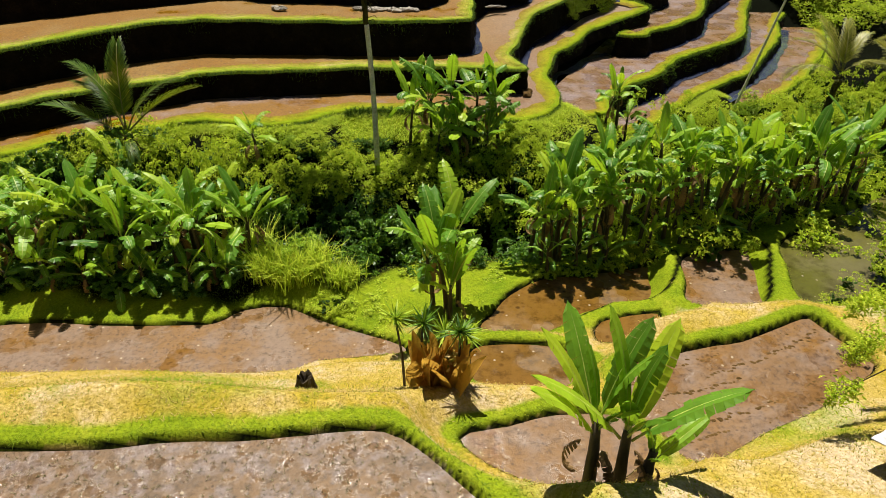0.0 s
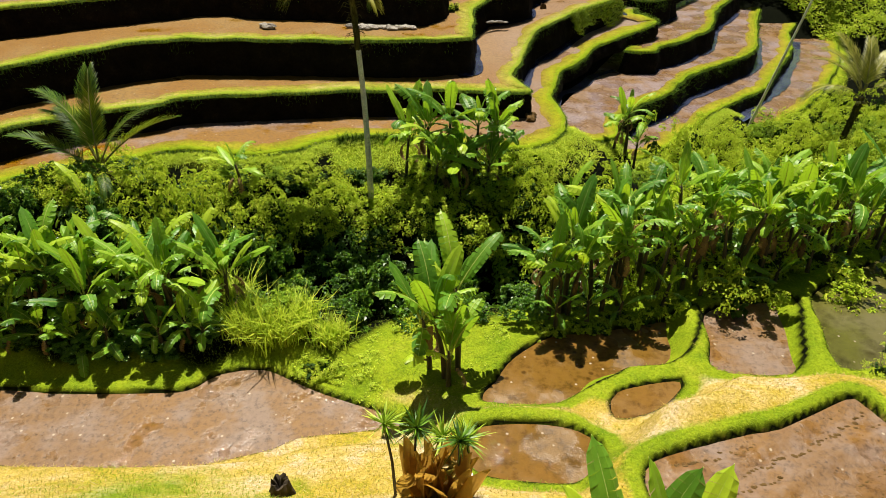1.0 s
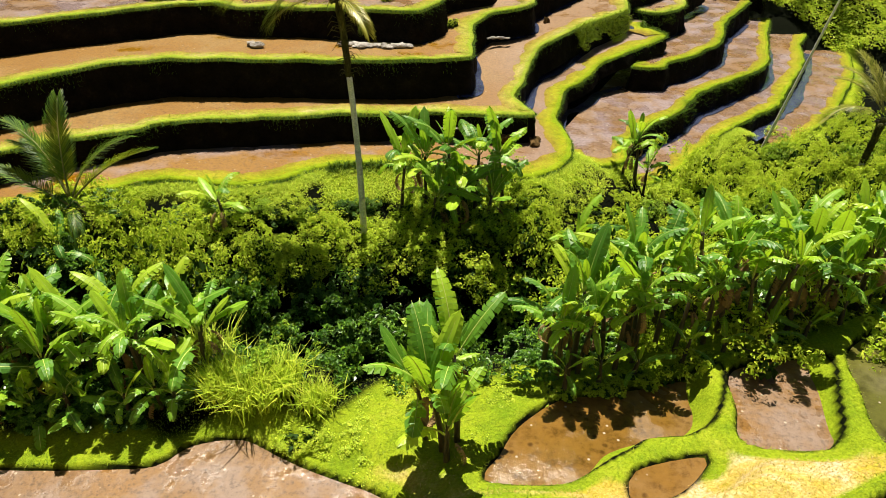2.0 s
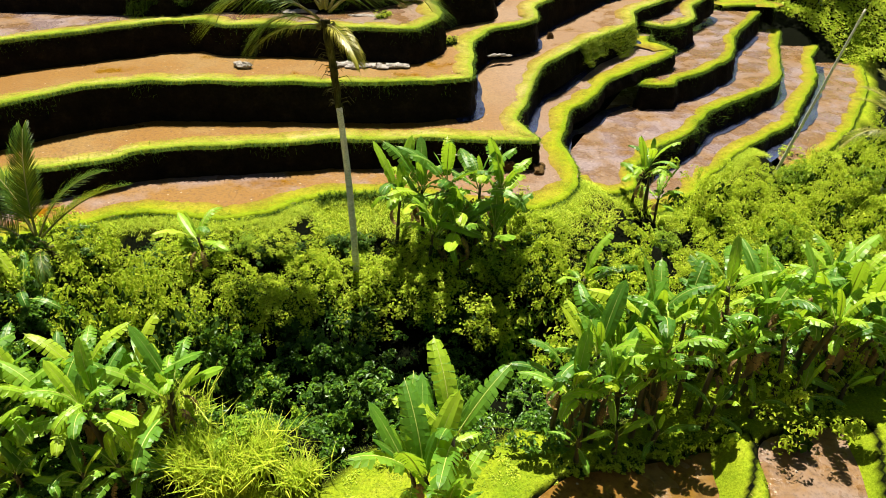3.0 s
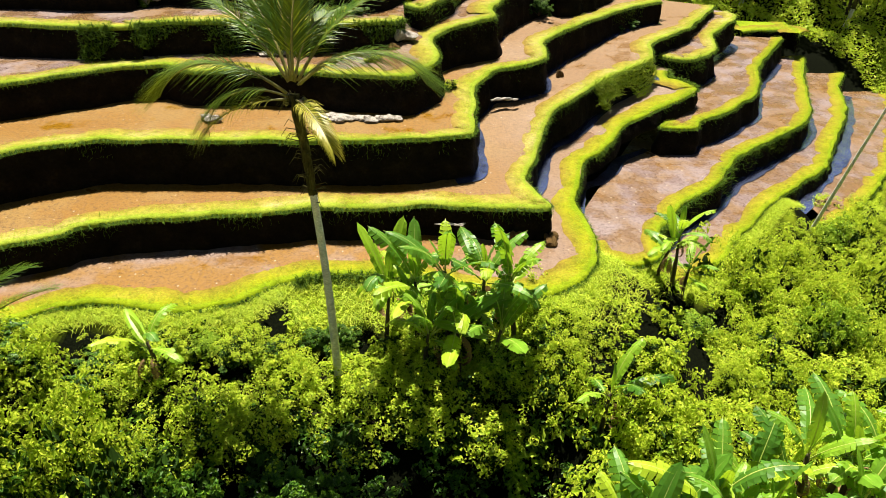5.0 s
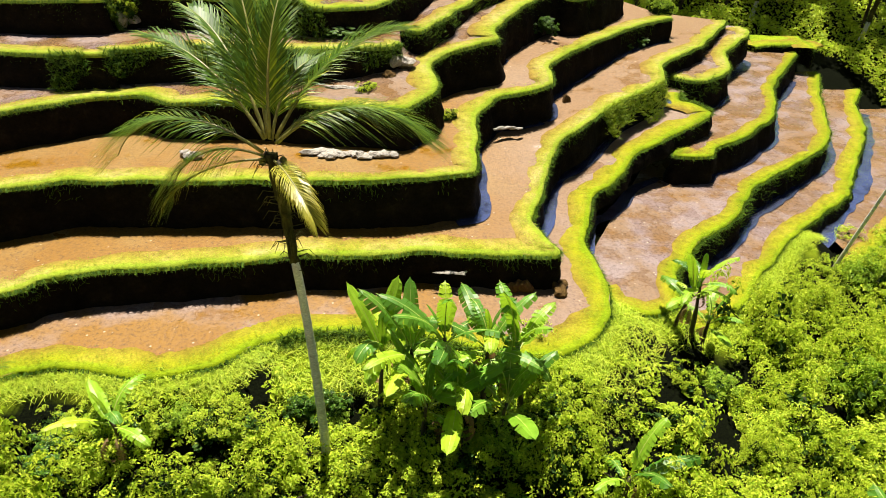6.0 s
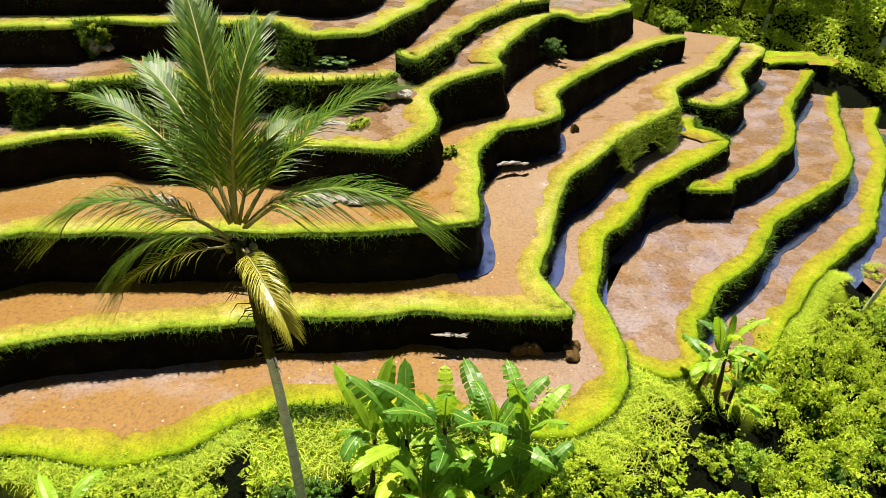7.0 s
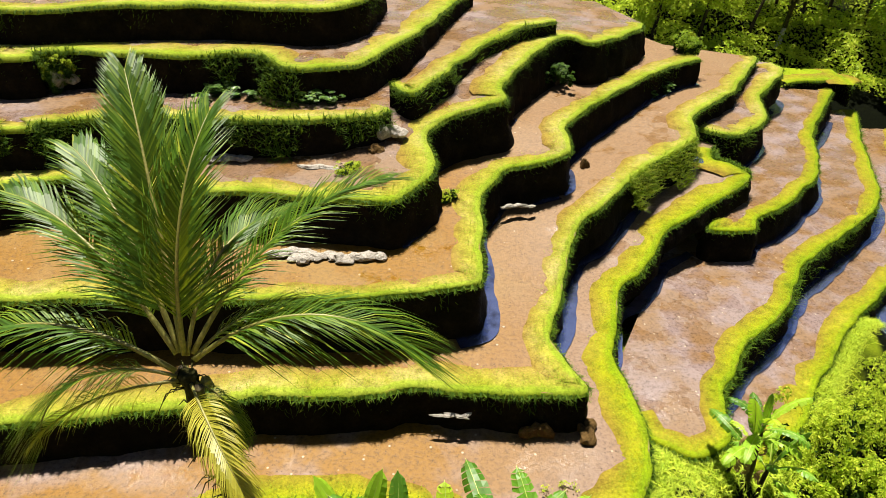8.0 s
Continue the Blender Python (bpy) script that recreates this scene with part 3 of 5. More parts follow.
TERRACES.append(("upper terrace with grass edge under the hilltop", [(-37.61, 42.64, 8.00), (-22.57, 42.64, 8.00), (-14.20, 42.11, 8.00), (-10.86, 42.85, 8.00), (-7.17, 43.08, 8.00), (-4.31, 42.94, 8.00), (-2.74, 44.18, 8.00), (-2.20, 47.55, 8.00)], [(-4, 56), (-39, 58)], 1.7, 0.6, M_MUD_PINK, 0.3, 0.20))
TERRACES.append(("small curved terrace of orange mud stepping down sideways", [(10.83, 42.69, 0.32), (10.47, 41.61, 0.32), (12.00, 41.77, 0.32), (12.59, 42.73, 0.32), (13.78, 43.44, 0.32), (15.00, 44.68, 0.32), (16.97, 46.87, 0.32), (18.45, 50.67, 0.32), (19.44, 52.51, 0.32), (22.61, 57.25, 0.33)], [(17, 58), (11, 50), (9.8, 43)], 1.6, 0.55, M_MUD_PINK, 0.25, 0.35))
TERRACES.append(("small pale upper terrace tucked into the hill", [(11.55, 47.57, 1.88), (13.12, 47.07, 1.88), (15.08, 49.22, 1.88), (15.73, 51.68, 2.08), (18.01, 54.55, 2.21), (18.06, 55.85, 2.34)], [(14, 58), (11.5, 50), (10.6, 47.6)], 1.5, 0.5, M_MUD_PINK, 0.25, 0.20))
TERRACES.append(("lower side terrace of pinkish mud with green bund", [(5.68, 33.40, -0.97), (5.98, 32.52, -0.97), (6.67, 31.92, -0.97), (7.43, 31.89, -0.98), (8.13, 32.49, -0.97), (8.37, 33.22, -0.97), (8.66, 34.36, -0.97), (9.36, 35.36, -0.98), (10.23, 36.73, -0.97), (11.28, 37.48, -0.97), (12.67, 38.93, -0.97), (14.45, 41.51, -0.97), (17.92, 44.40, -0.97), (19.31, 45.65, -0.97), (20.61, 47.83, -0.97), (21.50, 50.28, -0.97), (23.58, 55.42, -0.97), (24.53, 57.59, -0.97)], [(17, 58), (9, 42), (6.0, 36), (5.0, 33.5)], 1.5, 0.6, M_MUD_PINK, 0.3, 0.28))
TERRACES.append(("bottom side terrace of wet pink mud above shrubs", [(8.96, 33.54, -2.15), (8.86, 32.70, -2.15), (9.40, 32.40, -2.14), (10.57, 33.24, -2.15), (12.09, 35.10, -2.14), (12.67, 35.92, -2.21), (14.89, 38.53, -2.21), (17.21, 40.93, -2.21), (19.53, 42.96, -2.21), (21.91, 46.75, -2.21), (24.76, 51.31, -2.21), (26.40, 55.62, -2.21), (29.25, 59.70, -2.21), (30.03, 59.21, -2.21)], [(24, 59), (15, 46), (9.5, 36.5)], 1.3, 0.7, M_MUD_PINK, 0.8, 0.40))
TERRACES.append(("short cross bank of turf closing the side terraces", [(19.94, 57.54, 0.65), (20.75, 58.06, 0.65), (22.10, 58.12, 0.65), (23.44, 58.18, 0.65), (23.60, 57.31, 0.65), (23.90, 60.20, 0.65)], [(20.5, 60.5)], 1.2, 0.9, M_GROUND, 0.8, 0.20))
TERRACES.append(("outermost side terrace with bright wet mud", [(17.92, 37.64, -2.99), (19.94, 39.88, -2.99), (22.08, 42.17, -2.99), (24.79, 45.65, -2.99), (27.63, 49.92, -2.99), (29.53, 53.77, -2.99), (30.88, 57.52, -2.99), (31.29, 59.58, -2.99)], [(26, 58), (22, 56), (17.5, 44)], 1.3, 0.7, M_MUD_PINK, 0.8, 0.40))
for k, far in ((0, 30.8), (10, 33.2), (11, 39.5), (13, 60.0)):
    line = smooth_line(TERRACES[k][1], 0.4)
    LIP_PLANS[k] = line[line[:, 1] < far]
build_ground()


def triangulated(outline, spacing, margin=0.15):
    """Even triangles inside a plan outline."""
    from mathutils.geometry import delaunay_2d_cdt
    lo, hi = outline.min(0), outline.max(0)
    gx, gy = np.meshgrid(np.arange(lo[0], hi[0], spacing), np.arange(lo[1], hi[1], spacing))
    gx, gy = gx.ravel() + rng.uniform(-0.2, 0.2, gx.size) * spacing, gy.ravel() + rng.uniform(-0.2, 0.2, gx.size) * spacing
    ins, d = inside_and_distance(gx, gy, outline)
    keep = ins & (d > margin)
    pts = [Vector(p) for p in outline] + [Vector(p) for p in zip(gx[keep], gy[keep])]
    v, _, f, *_ = delaunay_2d_cdt(pts, [], [list(range(len(outline)))], 1, 1e-4)
    return np.array([(p.x, p.y) for p in v]), f


PADDY_LABELS = {
    "long": "long puddled paddy of grey-brown mud below a bank", "front": "flooded paddy of grey mud with rice stubble",
    "shaded": "brown flooded paddy with banana shadows across it", "narrow": "narrow brown flooded paddy between grassy bunds",
    "small": "small brown flooded paddy beside dry grass", "corner": "small muddy paddy corner beside the banana plants",
    "curved": "curved tan mud paddy inside a grassy bund", "ploughed": "ploughed tan mud paddy with furrow rows",
    "pond": "still olive green pond beside the paddies"}


def build_paddy(key):
    _, level, _, mat = PADDIES[key]
    v, f = triangulated(OUTLINES[key], 0.14 if key == "ploughed" else 0.3)
    z = level + 0.012 * wobble(np.c_[v, np.zeros(len(v))], 2.5)
    if key == "ploughed":
        z = z + 0.07 * np.maximum(0, np.sin((v[:, 1] - 0.42 * v[:, 0] + 0.4 * np.sin(v[:, 0] * 0.5)) * 6.5)) ** 3
    ob = new("water" if key in ("pond", "shaded", "narrow") else "paddy_field", mesh_of("paddy", np.c_[v, z], f, mat, smooth=True))
    tagged(ob, PADDY_LABELS[key], "water" if key == "pond" else "paddy field", kind="structure")


for key in PADDIES:
    build_paddy(key)


def mud_clods():
    """Dark wet clods and footprints in curved rows across the ploughed paddy."""
    r = np.random.default_rng(12)
    ox, oy = OUTLINES["ploughed"].mean(0)
    pieces = []
    for off in (-1.15, -0.75, 0.1, 0.5, 0.95):
        for sx in np.arange(-3.3, 3.4, 0.085):
            x, y = ox + sx + r.normal(0, 0.03), oy + off + 0.42 * sx + 0.06 * sx * sx + r.normal(0, 0.035)
            ins, d = inside_and_distance(np.array([x]), np.array([y]), OUTLINES["ploughed"])
            if not ins[0] or d[0] < 0.15 or r.random() < 0.12:
                continue
            a = np.arange(7) * 2 * np.pi / 7
            w, l = r.uniform(0.04, 0.075), r.uniform(0.025, 0.045)
            ring = np.c_[x + w * np.cos(a) * r.uniform(0.7, 1.2, 7), y + l * np.sin(a) * r.uniform(0.7, 1.2, 7), np.full(7, 1.3)]
            pieces.append((np.vstack([ring, [(x, y, 1.3 + r.uniform(0.02, 0.045))]]), [(i, (i + 1) % 7, 7) for i in range(7)]))
    v, f = joined(pieces)
    tagged(new("mud_clods", mesh_of("mud_clods", v, f, M_CLOD, smooth=True)), "rows of dark wet mud clods", "mud", kind="stuff")


mud_clods()


def stubble():
    """Cut rice stalks standing in rows in the flooded front paddy."""
    o = OUTLINES["front"]
    gx, gy = np.meshgrid(np.arange(o[:, 0].min(), o[:, 0].max(), 0.17), np.arange(o[:, 1].min(), o[:, 1].max(), 0.17))
    x, y = gx.ravel() + rng.normal(0, 0.03, gx.size), gy.ravel() + rng.normal(0, 0.03, gx.size)
    ins, d = inside_and_distance(x, y, o)
    keep = ins & (d > 0.1) & (rng.uniform(0, 1, x.size) < 0.7)
    p = np.repeat(np.c_[x, y, np.full(x.size, 2.85)][keep], 6, 0) + rng.normal(0, 0.018, (keep.sum() * 6, 3)) * (1, 1, 0)
    v, f = blades(p, 0.05, 0.012, 1.0)
    tagged(new("rice_stubble", mesh_of("rice_stubble", v, f, M_STUBBLE)), "rows of short cut rice stubble", "stubble", kind="stuff")


stubble()


# ---- the terraced hillside ----
def terrace(label, lip, back, drop, bund=0.5, mat=M_MUD, shaggy=0.3, batter=0.2, turf=M_BUND):
    """One step of the hill: mud floor, turf bund along its lip, earth riser below, grass on the bund."""
    c = smooth_line(lip, 0.16)
    c[:, :2] += np.stack([wobble(c, 0.9, 3.0), wobble(c, 0.9, 9.0)], 1) * 0.13 + np.stack([wobble(c, 2.6, 4.0), wobble(c, 2.6, 7.0)], 1) * 0.05
    c[:, 2] += 0.06 * wobble(c, 0.7, 2.0)
    tang = np.gradient(c[:, :2], axis=0)
    tang /= np.linalg.norm(tang, axis=1)[:, None] + 1e-9
    k = np.ones(7) / 7
    out = np.stack([tang[:, 1], -tang[:, 0]], 1)
    pad = np.vstack([out[:3], out, out[-3:]])
    out = np.stack([np.convolve(pad[:, j], k, "valid") for j in (0, 1)], 1)
    out /= np.linalg.norm(out, axis=1)[:, None] + 1e-9
    top = thing("rice_terrace", c[len(c) // 2] * 0 + np.array((0, 0, 0)), label, "rice terrace", "terraces of the hillside")
    # floor
    poly = np.vstack([c[:, :2], np.asarray(back, float)])
    v, f = triangulated(poly, 0.45)
    d2 = ((v[:, None] - c[None, ::2, :2]) ** 2).sum(2) + 0.02
    wgt = d2 ** -2
    z = (wgt * c[None, ::2, 2]).sum(1) / wgt.sum(1)
    z += -0.06 + 0.02 * wobble(np.c_[v, z], 1.8)
    part("paddy_floor", mesh_of("paddy_floor", np.c_[v, z], f, mat, smooth=True), top)
    # bund and riser share their cross-section
    wid = bund * (1.05 if turf is M_BUND_LUSH else 1.65) * (1 + 0.35 * wobble(c, 0.4, 5.0))
    prof_b = [(-1.25, -0.09), (-1.0, -0.055), (-0.65, -0.04), (-0.35, -0.02), (-0.1, -0.015), (0.02, -0.06), (0.05, -0.2)]
    rows = []
    for o, h in prof_b:
        n = wobble(np.c_[c[:, :2], np.full(len(c), o * 7)], 3.0, 1.0)
        rows.append(np.c_[c[:, :2] + out * (o * wid)[:, None], c[:, 2] + h + 0.022 * n * (o > -0.95)])
    rows = np.array(rows)
    m, n = rows.shape[:2]
    i = (np.arange(m - 1)[:, None] * n + np.arange(n - 1)[None]).ravel()
    q = np.stack([i, i + n, i + n + 1, i + 1], 1)
    me = mesh_of("grass_bund", rows.reshape(-1, 3), q, turf, smooth=True)
    me.attributes.new("turf", "FLOAT", "POINT").data.foreach_set("value", np.repeat(np.array([0.0, 0.12, 0.36, 0.56, 0.8, 1.0, 1.0], np.float32), n))
    part("grass_bund", me, top)
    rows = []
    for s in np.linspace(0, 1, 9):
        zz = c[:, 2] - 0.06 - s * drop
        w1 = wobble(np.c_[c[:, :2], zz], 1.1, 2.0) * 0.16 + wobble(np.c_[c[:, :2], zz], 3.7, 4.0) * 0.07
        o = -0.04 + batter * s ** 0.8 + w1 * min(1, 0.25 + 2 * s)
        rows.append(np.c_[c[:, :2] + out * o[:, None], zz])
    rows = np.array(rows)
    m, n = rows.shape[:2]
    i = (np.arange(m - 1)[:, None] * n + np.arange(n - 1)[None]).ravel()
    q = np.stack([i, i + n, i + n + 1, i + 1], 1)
    part("riser", mesh_of("riser", rows.reshape(-1, 3), q, M_EARTH, smooth=True), top, "earth riser with shade put into its near-black colour")
    # grass along the bund, hanging over the lip and in patches on the riser
    seen = np.where((c[:, 0] > -19) & (c[:, 0] < 34))[0]
    length = len(seen) * 0.16
    cnt = int(length * 220)
    pick = rng.choice(seen, cnt)
    off = -rng.triangular(-0.05, 0.1, 1.0, cnt)
    root = np.c_[c[pick, :2] + out[pick] * (off * wid[pick])[:, None] + rng.normal(0, 0.05, (cnt, 2)), c[pick, 2] + 0.03]
    v1, f1 = blades(root, 0.04, 0.012, 1.6)
    cnt = int(length * 260)
    pick = rng.choice(seen, cnt)
    s = rng.uniform(0, 1, cnt) ** 2.4 * (0.22 + shaggy)
    lush = wobble(c[pick], 0.45, 8.0) + shaggy
    keep = (s < 0.06) | (lush > rng.uniform(0.1, 0.9, cnt))
    pick, s = pick[keep], s[keep]
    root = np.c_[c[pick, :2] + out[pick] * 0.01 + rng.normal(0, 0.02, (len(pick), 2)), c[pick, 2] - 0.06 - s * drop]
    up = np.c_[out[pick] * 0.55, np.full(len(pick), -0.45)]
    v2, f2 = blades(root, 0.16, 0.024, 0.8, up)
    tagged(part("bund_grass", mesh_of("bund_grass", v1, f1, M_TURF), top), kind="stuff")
    tagged(part("hanging_grass", mesh_of("hanging_grass", v2, f2, M_FRINGE_SHADE), top), kind="stuff")
    return c, out


LIPS = [terrace(*row, turf=M_BUND_LUSH if k in (0, 8, 10, 11, 12, 13) else M_BUND) for k, row in enumerate(TERRACES)]


def floor_z(k, p):
    c = LIPS[k][0]
    d2 = ((p[:, None] - c[None, ::2, :2]) ** 2).sum(2) + 0.02
    w = d2 ** -2
    return (w * c[None, ::2, 2]).sum(1) / w.sum(1) - 0.06


def water_film(upper, lower, x0, y0, y1, wide):
    """Standing water along the foot of a riser, the sky's reflection painted into its colour."""
    c, out = LIPS[upper]
    sel = np.where((c[:, 0] > x0) & (c[:, 1] > y0) & (c[:, 1] < y1))[0]
    if len(sel) < 4:
        return
    c, out = c[sel], out[sel]
    w = wide * (0.9 + 0.7 * wobble(c, 0.22, 6.0))
    a, b = c[:, :2] - out * 0.1, c[:, :2] + out * np.maximum(w, 0.02)[:, None]
    mid = c[:, :2] + out * 0.25
    z = floor_z(lower, mid) + 0.035
    n = len(c)
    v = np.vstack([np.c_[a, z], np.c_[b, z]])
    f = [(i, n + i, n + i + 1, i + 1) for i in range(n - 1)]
    ob = new("water", mesh_of("water", v, f, M_SKY_FILM))
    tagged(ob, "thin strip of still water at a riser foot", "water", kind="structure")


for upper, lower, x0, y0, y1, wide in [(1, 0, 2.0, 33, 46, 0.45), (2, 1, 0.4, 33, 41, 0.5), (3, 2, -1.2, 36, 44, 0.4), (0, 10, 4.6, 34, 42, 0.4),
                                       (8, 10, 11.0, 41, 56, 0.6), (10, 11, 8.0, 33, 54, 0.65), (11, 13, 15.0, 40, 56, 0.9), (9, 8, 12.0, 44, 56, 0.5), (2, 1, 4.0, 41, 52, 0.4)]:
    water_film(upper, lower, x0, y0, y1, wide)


def riser_tufts(k, x0, x1, y0, y1, reach, dense, deep=0.9):
    """A shaggy bank of long grass that leans out from a riser."""
    c, out = LIPS[k]
    sel = np.where((c[:, 0] > x0) & (c[:, 0] < x1) & (c[:, 1] > y0) & (c[:, 1] < y1))[0]
    n = int(len(sel) * dense)
    p = rng.choice(sel, n)
    s = rng.uniform(0, 1, n)
    patch = wobble(c[p], 0.8, 11.0)
    keep = patch > s * 0.9 - 0.55
    p, s = p[keep], s[keep]
    root = np.c_[c[p, :2] + out[p] * (0.02 + s * reach)[:, None] + rng.normal(0, 0.04, (len(p), 2)), c[p, 2] - s * TERRACES[k][3] * deep]
    up = np.c_[out[p] * 0.6, np.full(len(p), 0.7)]
    v, f = blades(root, 0.2, 0.03, 1.2, up)
    tagged(new("riser_grass", mesh_of("riser_grass", v, f, M_TURF if k == 1 else M_FRINGE_SHADE)), "shaggy green grass hanging down a terrace riser", "grass", kind="stuff")


for row in [(1, 6.9, 10.4, 41, 46, 0.7, 110), (4, -14, -1.6, 37, 42, 0.5, 90), (6, -15, -11.8, 41, 44, 0.6, 90), (6, -7.5, -4.4, 40, 44, 0.7, 100),
            (5, -2, 4, 40, 50, 0.3, 15), (9, 11, 14, 46, 51, 0.3, 25), (0, 11, 13.2, 44.6, 48, 0.35, 130), (0, -4.6, 2.2, 26, 31, 0.5, 110), (10, 8, 24, 33, 58, 0.2, 12)]:
    riser_tufts(*row)


# ---- plants ----
def leaf_mesh(length, width, droop, torn, seed):
    """A banana leaf along +x: stalk, folded blade with split and wavy edges."""
    r = np.random.default_rng(seed)
    n = 15
    s = np.linspace(0, 1, n)
    x = length * s
    ang = np.cumsum(np.full(n, droop / n) * (0.4 + 1.2 * s))
    px, pz = np.cumsum(np.cos(-ang)) * length / n, np.cumsum(np.sin(-ang)) * length / n
    mid = np.stack([px, np.zeros(n), pz], 1)
    half = width * 0.5 * np.clip(np.sin(np.clip((s - 0.12) / 0.885, 0, 1) * np.pi), 0, 1) ** 0.38
    v, f = [], []
    for sd in (-1, 1):
        tear = 0.0
        for i in range(2, n - 1):
            gap = torn * r.random() * length / n * 0.7
            sag0, sag1 = [0.22 + tear + 0.12 * r.normal() * (0.4 + torn) for _ in (0, 1)]
            if r.random() < torn:
                tear = max(-0.2, min(0.7, tear + r.normal() * 0.4))
            o = len(v)
            for j, (k, g, sag) in enumerate(((i, 0.0, sag0), (i + 1, -gap, sag1))):
                m = mid[k]
                h = half[k] if 2 < k < n - 1 else 0.0
                back = np.array((-0.06 * length * 0.5, 0, 0)) + np.array((g, 0, 0))
                v += [m, m + np.array((0.01, sd * h * 0.5, 0.10 * h - 0.1 * h * sag)) + back * 0.4, m + np.array((0.02, sd * h, 0.05 * h - h * sag * 0.8)) + back]
            f += [(o, o + 1, o + 4, o + 3), (o + 1, o + 2, o + 5, o + 4)] if sd > 0 else [(o, o + 3, o + 4, o + 1), (o + 1, o + 4, o + 5, o + 2)]
    rv, rf = tube(mid + np.array((0, 0, -0.008)), np.linspace(0.028, 0.006, n), 5)
    return (np.array(v), f), (rv, rf)


def banana_leaves():
    out = []
    for k, (ln, wd, dr, to) in enumerate([(2.2, 0.56, 0.9, 0.4), (2.0, 0.5, 1.5, 0.75), (2.4, 0.58, 0.4, 0.12), (1.8, 0.46, 1.9, 0.85), (2.0, 0.54, 1.1, 0.6), (1.4, 0.42, 0.5, 0.15)]):
        (v, f), (rv, rf) = leaf_mesh(ln, wd, dr, to, 40 + k)
        out.append((mesh_of("banana_leaf", v, f, M_BANANA), mesh_of("leaf_midrib", rv, rf, M_RIB, smooth=True)))
    (v, f), (rv, rf) = leaf_mesh(1.5, 0.26, 2.4, 0.9, 77)
    return out, mesh_of("dead_leaf", v, f, M_DRYLEAF)


BANANA_LEAVES, DEAD_LEAF = banana_leaves()


def banana(x, y, height, leaves, spread=1.0, stout=1.0, sorts=(0, 1, 2, 3, 4), label="tall green banana plant with torn broad leaves", group="banana grove", seed=0, z=None, dead=2, lean=0.06, open_out=58):
    """One banana plant: sheathed stem, a crown of arching leaves, a few dead ones hanging."""
    r = np.random.default_rng(1000 + seed)
    z = ground_z(x, y) - 0.05 if z is None else z
    top = thing("banana_plant", (x, y, z), label, "banana plant", group)
    lx, ly = r.normal(0, lean, 2) * height
    s = np.linspace(0, 1, 7)
    path = np.stack([lx * s ** 1.6, ly * s ** 1.6, height * s], 1)
    rad = stout * 0.085 * (1 - 0.5 * s) * (0.7 + 0.12 * height)
    v, f = tube(path, rad, 9)
    v += r.normal(0, 0.008, v.shape)
    part("stem", mesh_of("banana_stem", v, f, M_STEM, smooth=True), top)
    a0 = r.uniform(0, 6.28)
    tip = path[-1]
    for i in range(leaves):
        k = int(r.choice(sorts)) if i else 2
        up = radians(86 - open_out * (i / max(1, leaves - 1)) ** 1.2 + r.normal(0, 8))
        m = Matrix.Translation(tip - np.array((0, 0, 0.05 + 0.32 * i / leaves))) @ Euler((r.normal(0, 0.25), -up, a0 + i * 2.4 + r.normal(0, 0.3))).to_matrix().to_4x4()
        sc = spread * r.uniform(0.8, 1.1) * (0.6 if i == 0 else 1.0)
        lf = part("leaf", BANANA_LEAVES[k][0], top)
        lf.matrix_basis = m @ Matrix.Diagonal((sc, sc * 0.85, sc, 1))
        part("midrib", BANANA_LEAVES[k][1], lf)
    for i in range(dead):
        m = Matrix.Translation(tip - np.array((0, 0, 0.35))) @ Euler((0, radians(20), r.uniform(0, 6.28))).to_matrix().to_4x4()
        lf = part("dead_leaf", DEAD_LEAF, top, "withered brown hanging leaf")
        lf.matrix_basis = m @ Matrix.Scale(spread * r.uniform(0.7, 1.0), 4)
    return top


def frond_meshes(length, curl, droop, seed, pairs=140):
    """A coconut frond along +x: bent rachis and two rows of hanging leaflets."""
    r = np.random.default_rng(seed)
    n = 18
    s = np.linspace(0, 1, n)
    ang = curl * s ** 1.5
    d = np.stack([np.cos(-ang), np.zeros(n), np.sin(-ang)], 1)
    mid = np.cumsum(d, 0) * length / n
    rv, rf = tube(mid, np.linspace(0.04, 0.008, n), 6)
    v, f = [], []
    for sd in (-1, 1):
        for i in range(pairs):
            u = 0.16 + 0.84 * (i + r.uniform(-0.3, 0.3)) / pairs
            u = min(max(u, 0.14), 0.995)
            p = np.array([np.interp(u, s, mid[:, j]) for j in range(3)])
            t = np.array([np.interp(u, s, d[:, j]) for j in range(3)])
            t /= np.linalg.norm(t)
            upv = np.array((-t[2], 0, t[0]))
            ln = length * 0.205 * (0.45 + 0.75 * math.sin(math.pi * min(1, u * 0.9 + 0.12)) ** 0.7) * r.uniform(0.85, 1.1)
            out = t * (0.6 + 0.6 * u) + np.array((0, sd, 0)) * (0.85 - 0.3 * u) + upv * 0.55
            out /= np.linalg.norm(out)
            w = 0.0125 * length / 3.6
            side = np.cross(out, upv)
            side /= np.linalg.norm(side) + 1e-9
            fall = droop * r.uniform(0.6, 1.5)
            pts = [p, p + out * ln * 0.4 - np.array((0, 0, fall * ln * 0.10)), p + out * ln * 0.75 - np.array((0, 0, fall * ln * 0.36)), p + out * ln * 0.97 - np.array((0, 0, fall * ln * 0.78))]
            o = len(v)
            for q, k in zip(pts[:3], (0.7, 1.0, 0.75)):
                v += [q - side * w * k, q + side * w * k]
            v.append(pts[3])
            f += [(o, o + 1, o + 3, o + 2), (o + 2, o + 3, o + 5, o + 4), (o + 4, o + 5, o + 6)]
    return (np.array(v), f), (rv, rf)


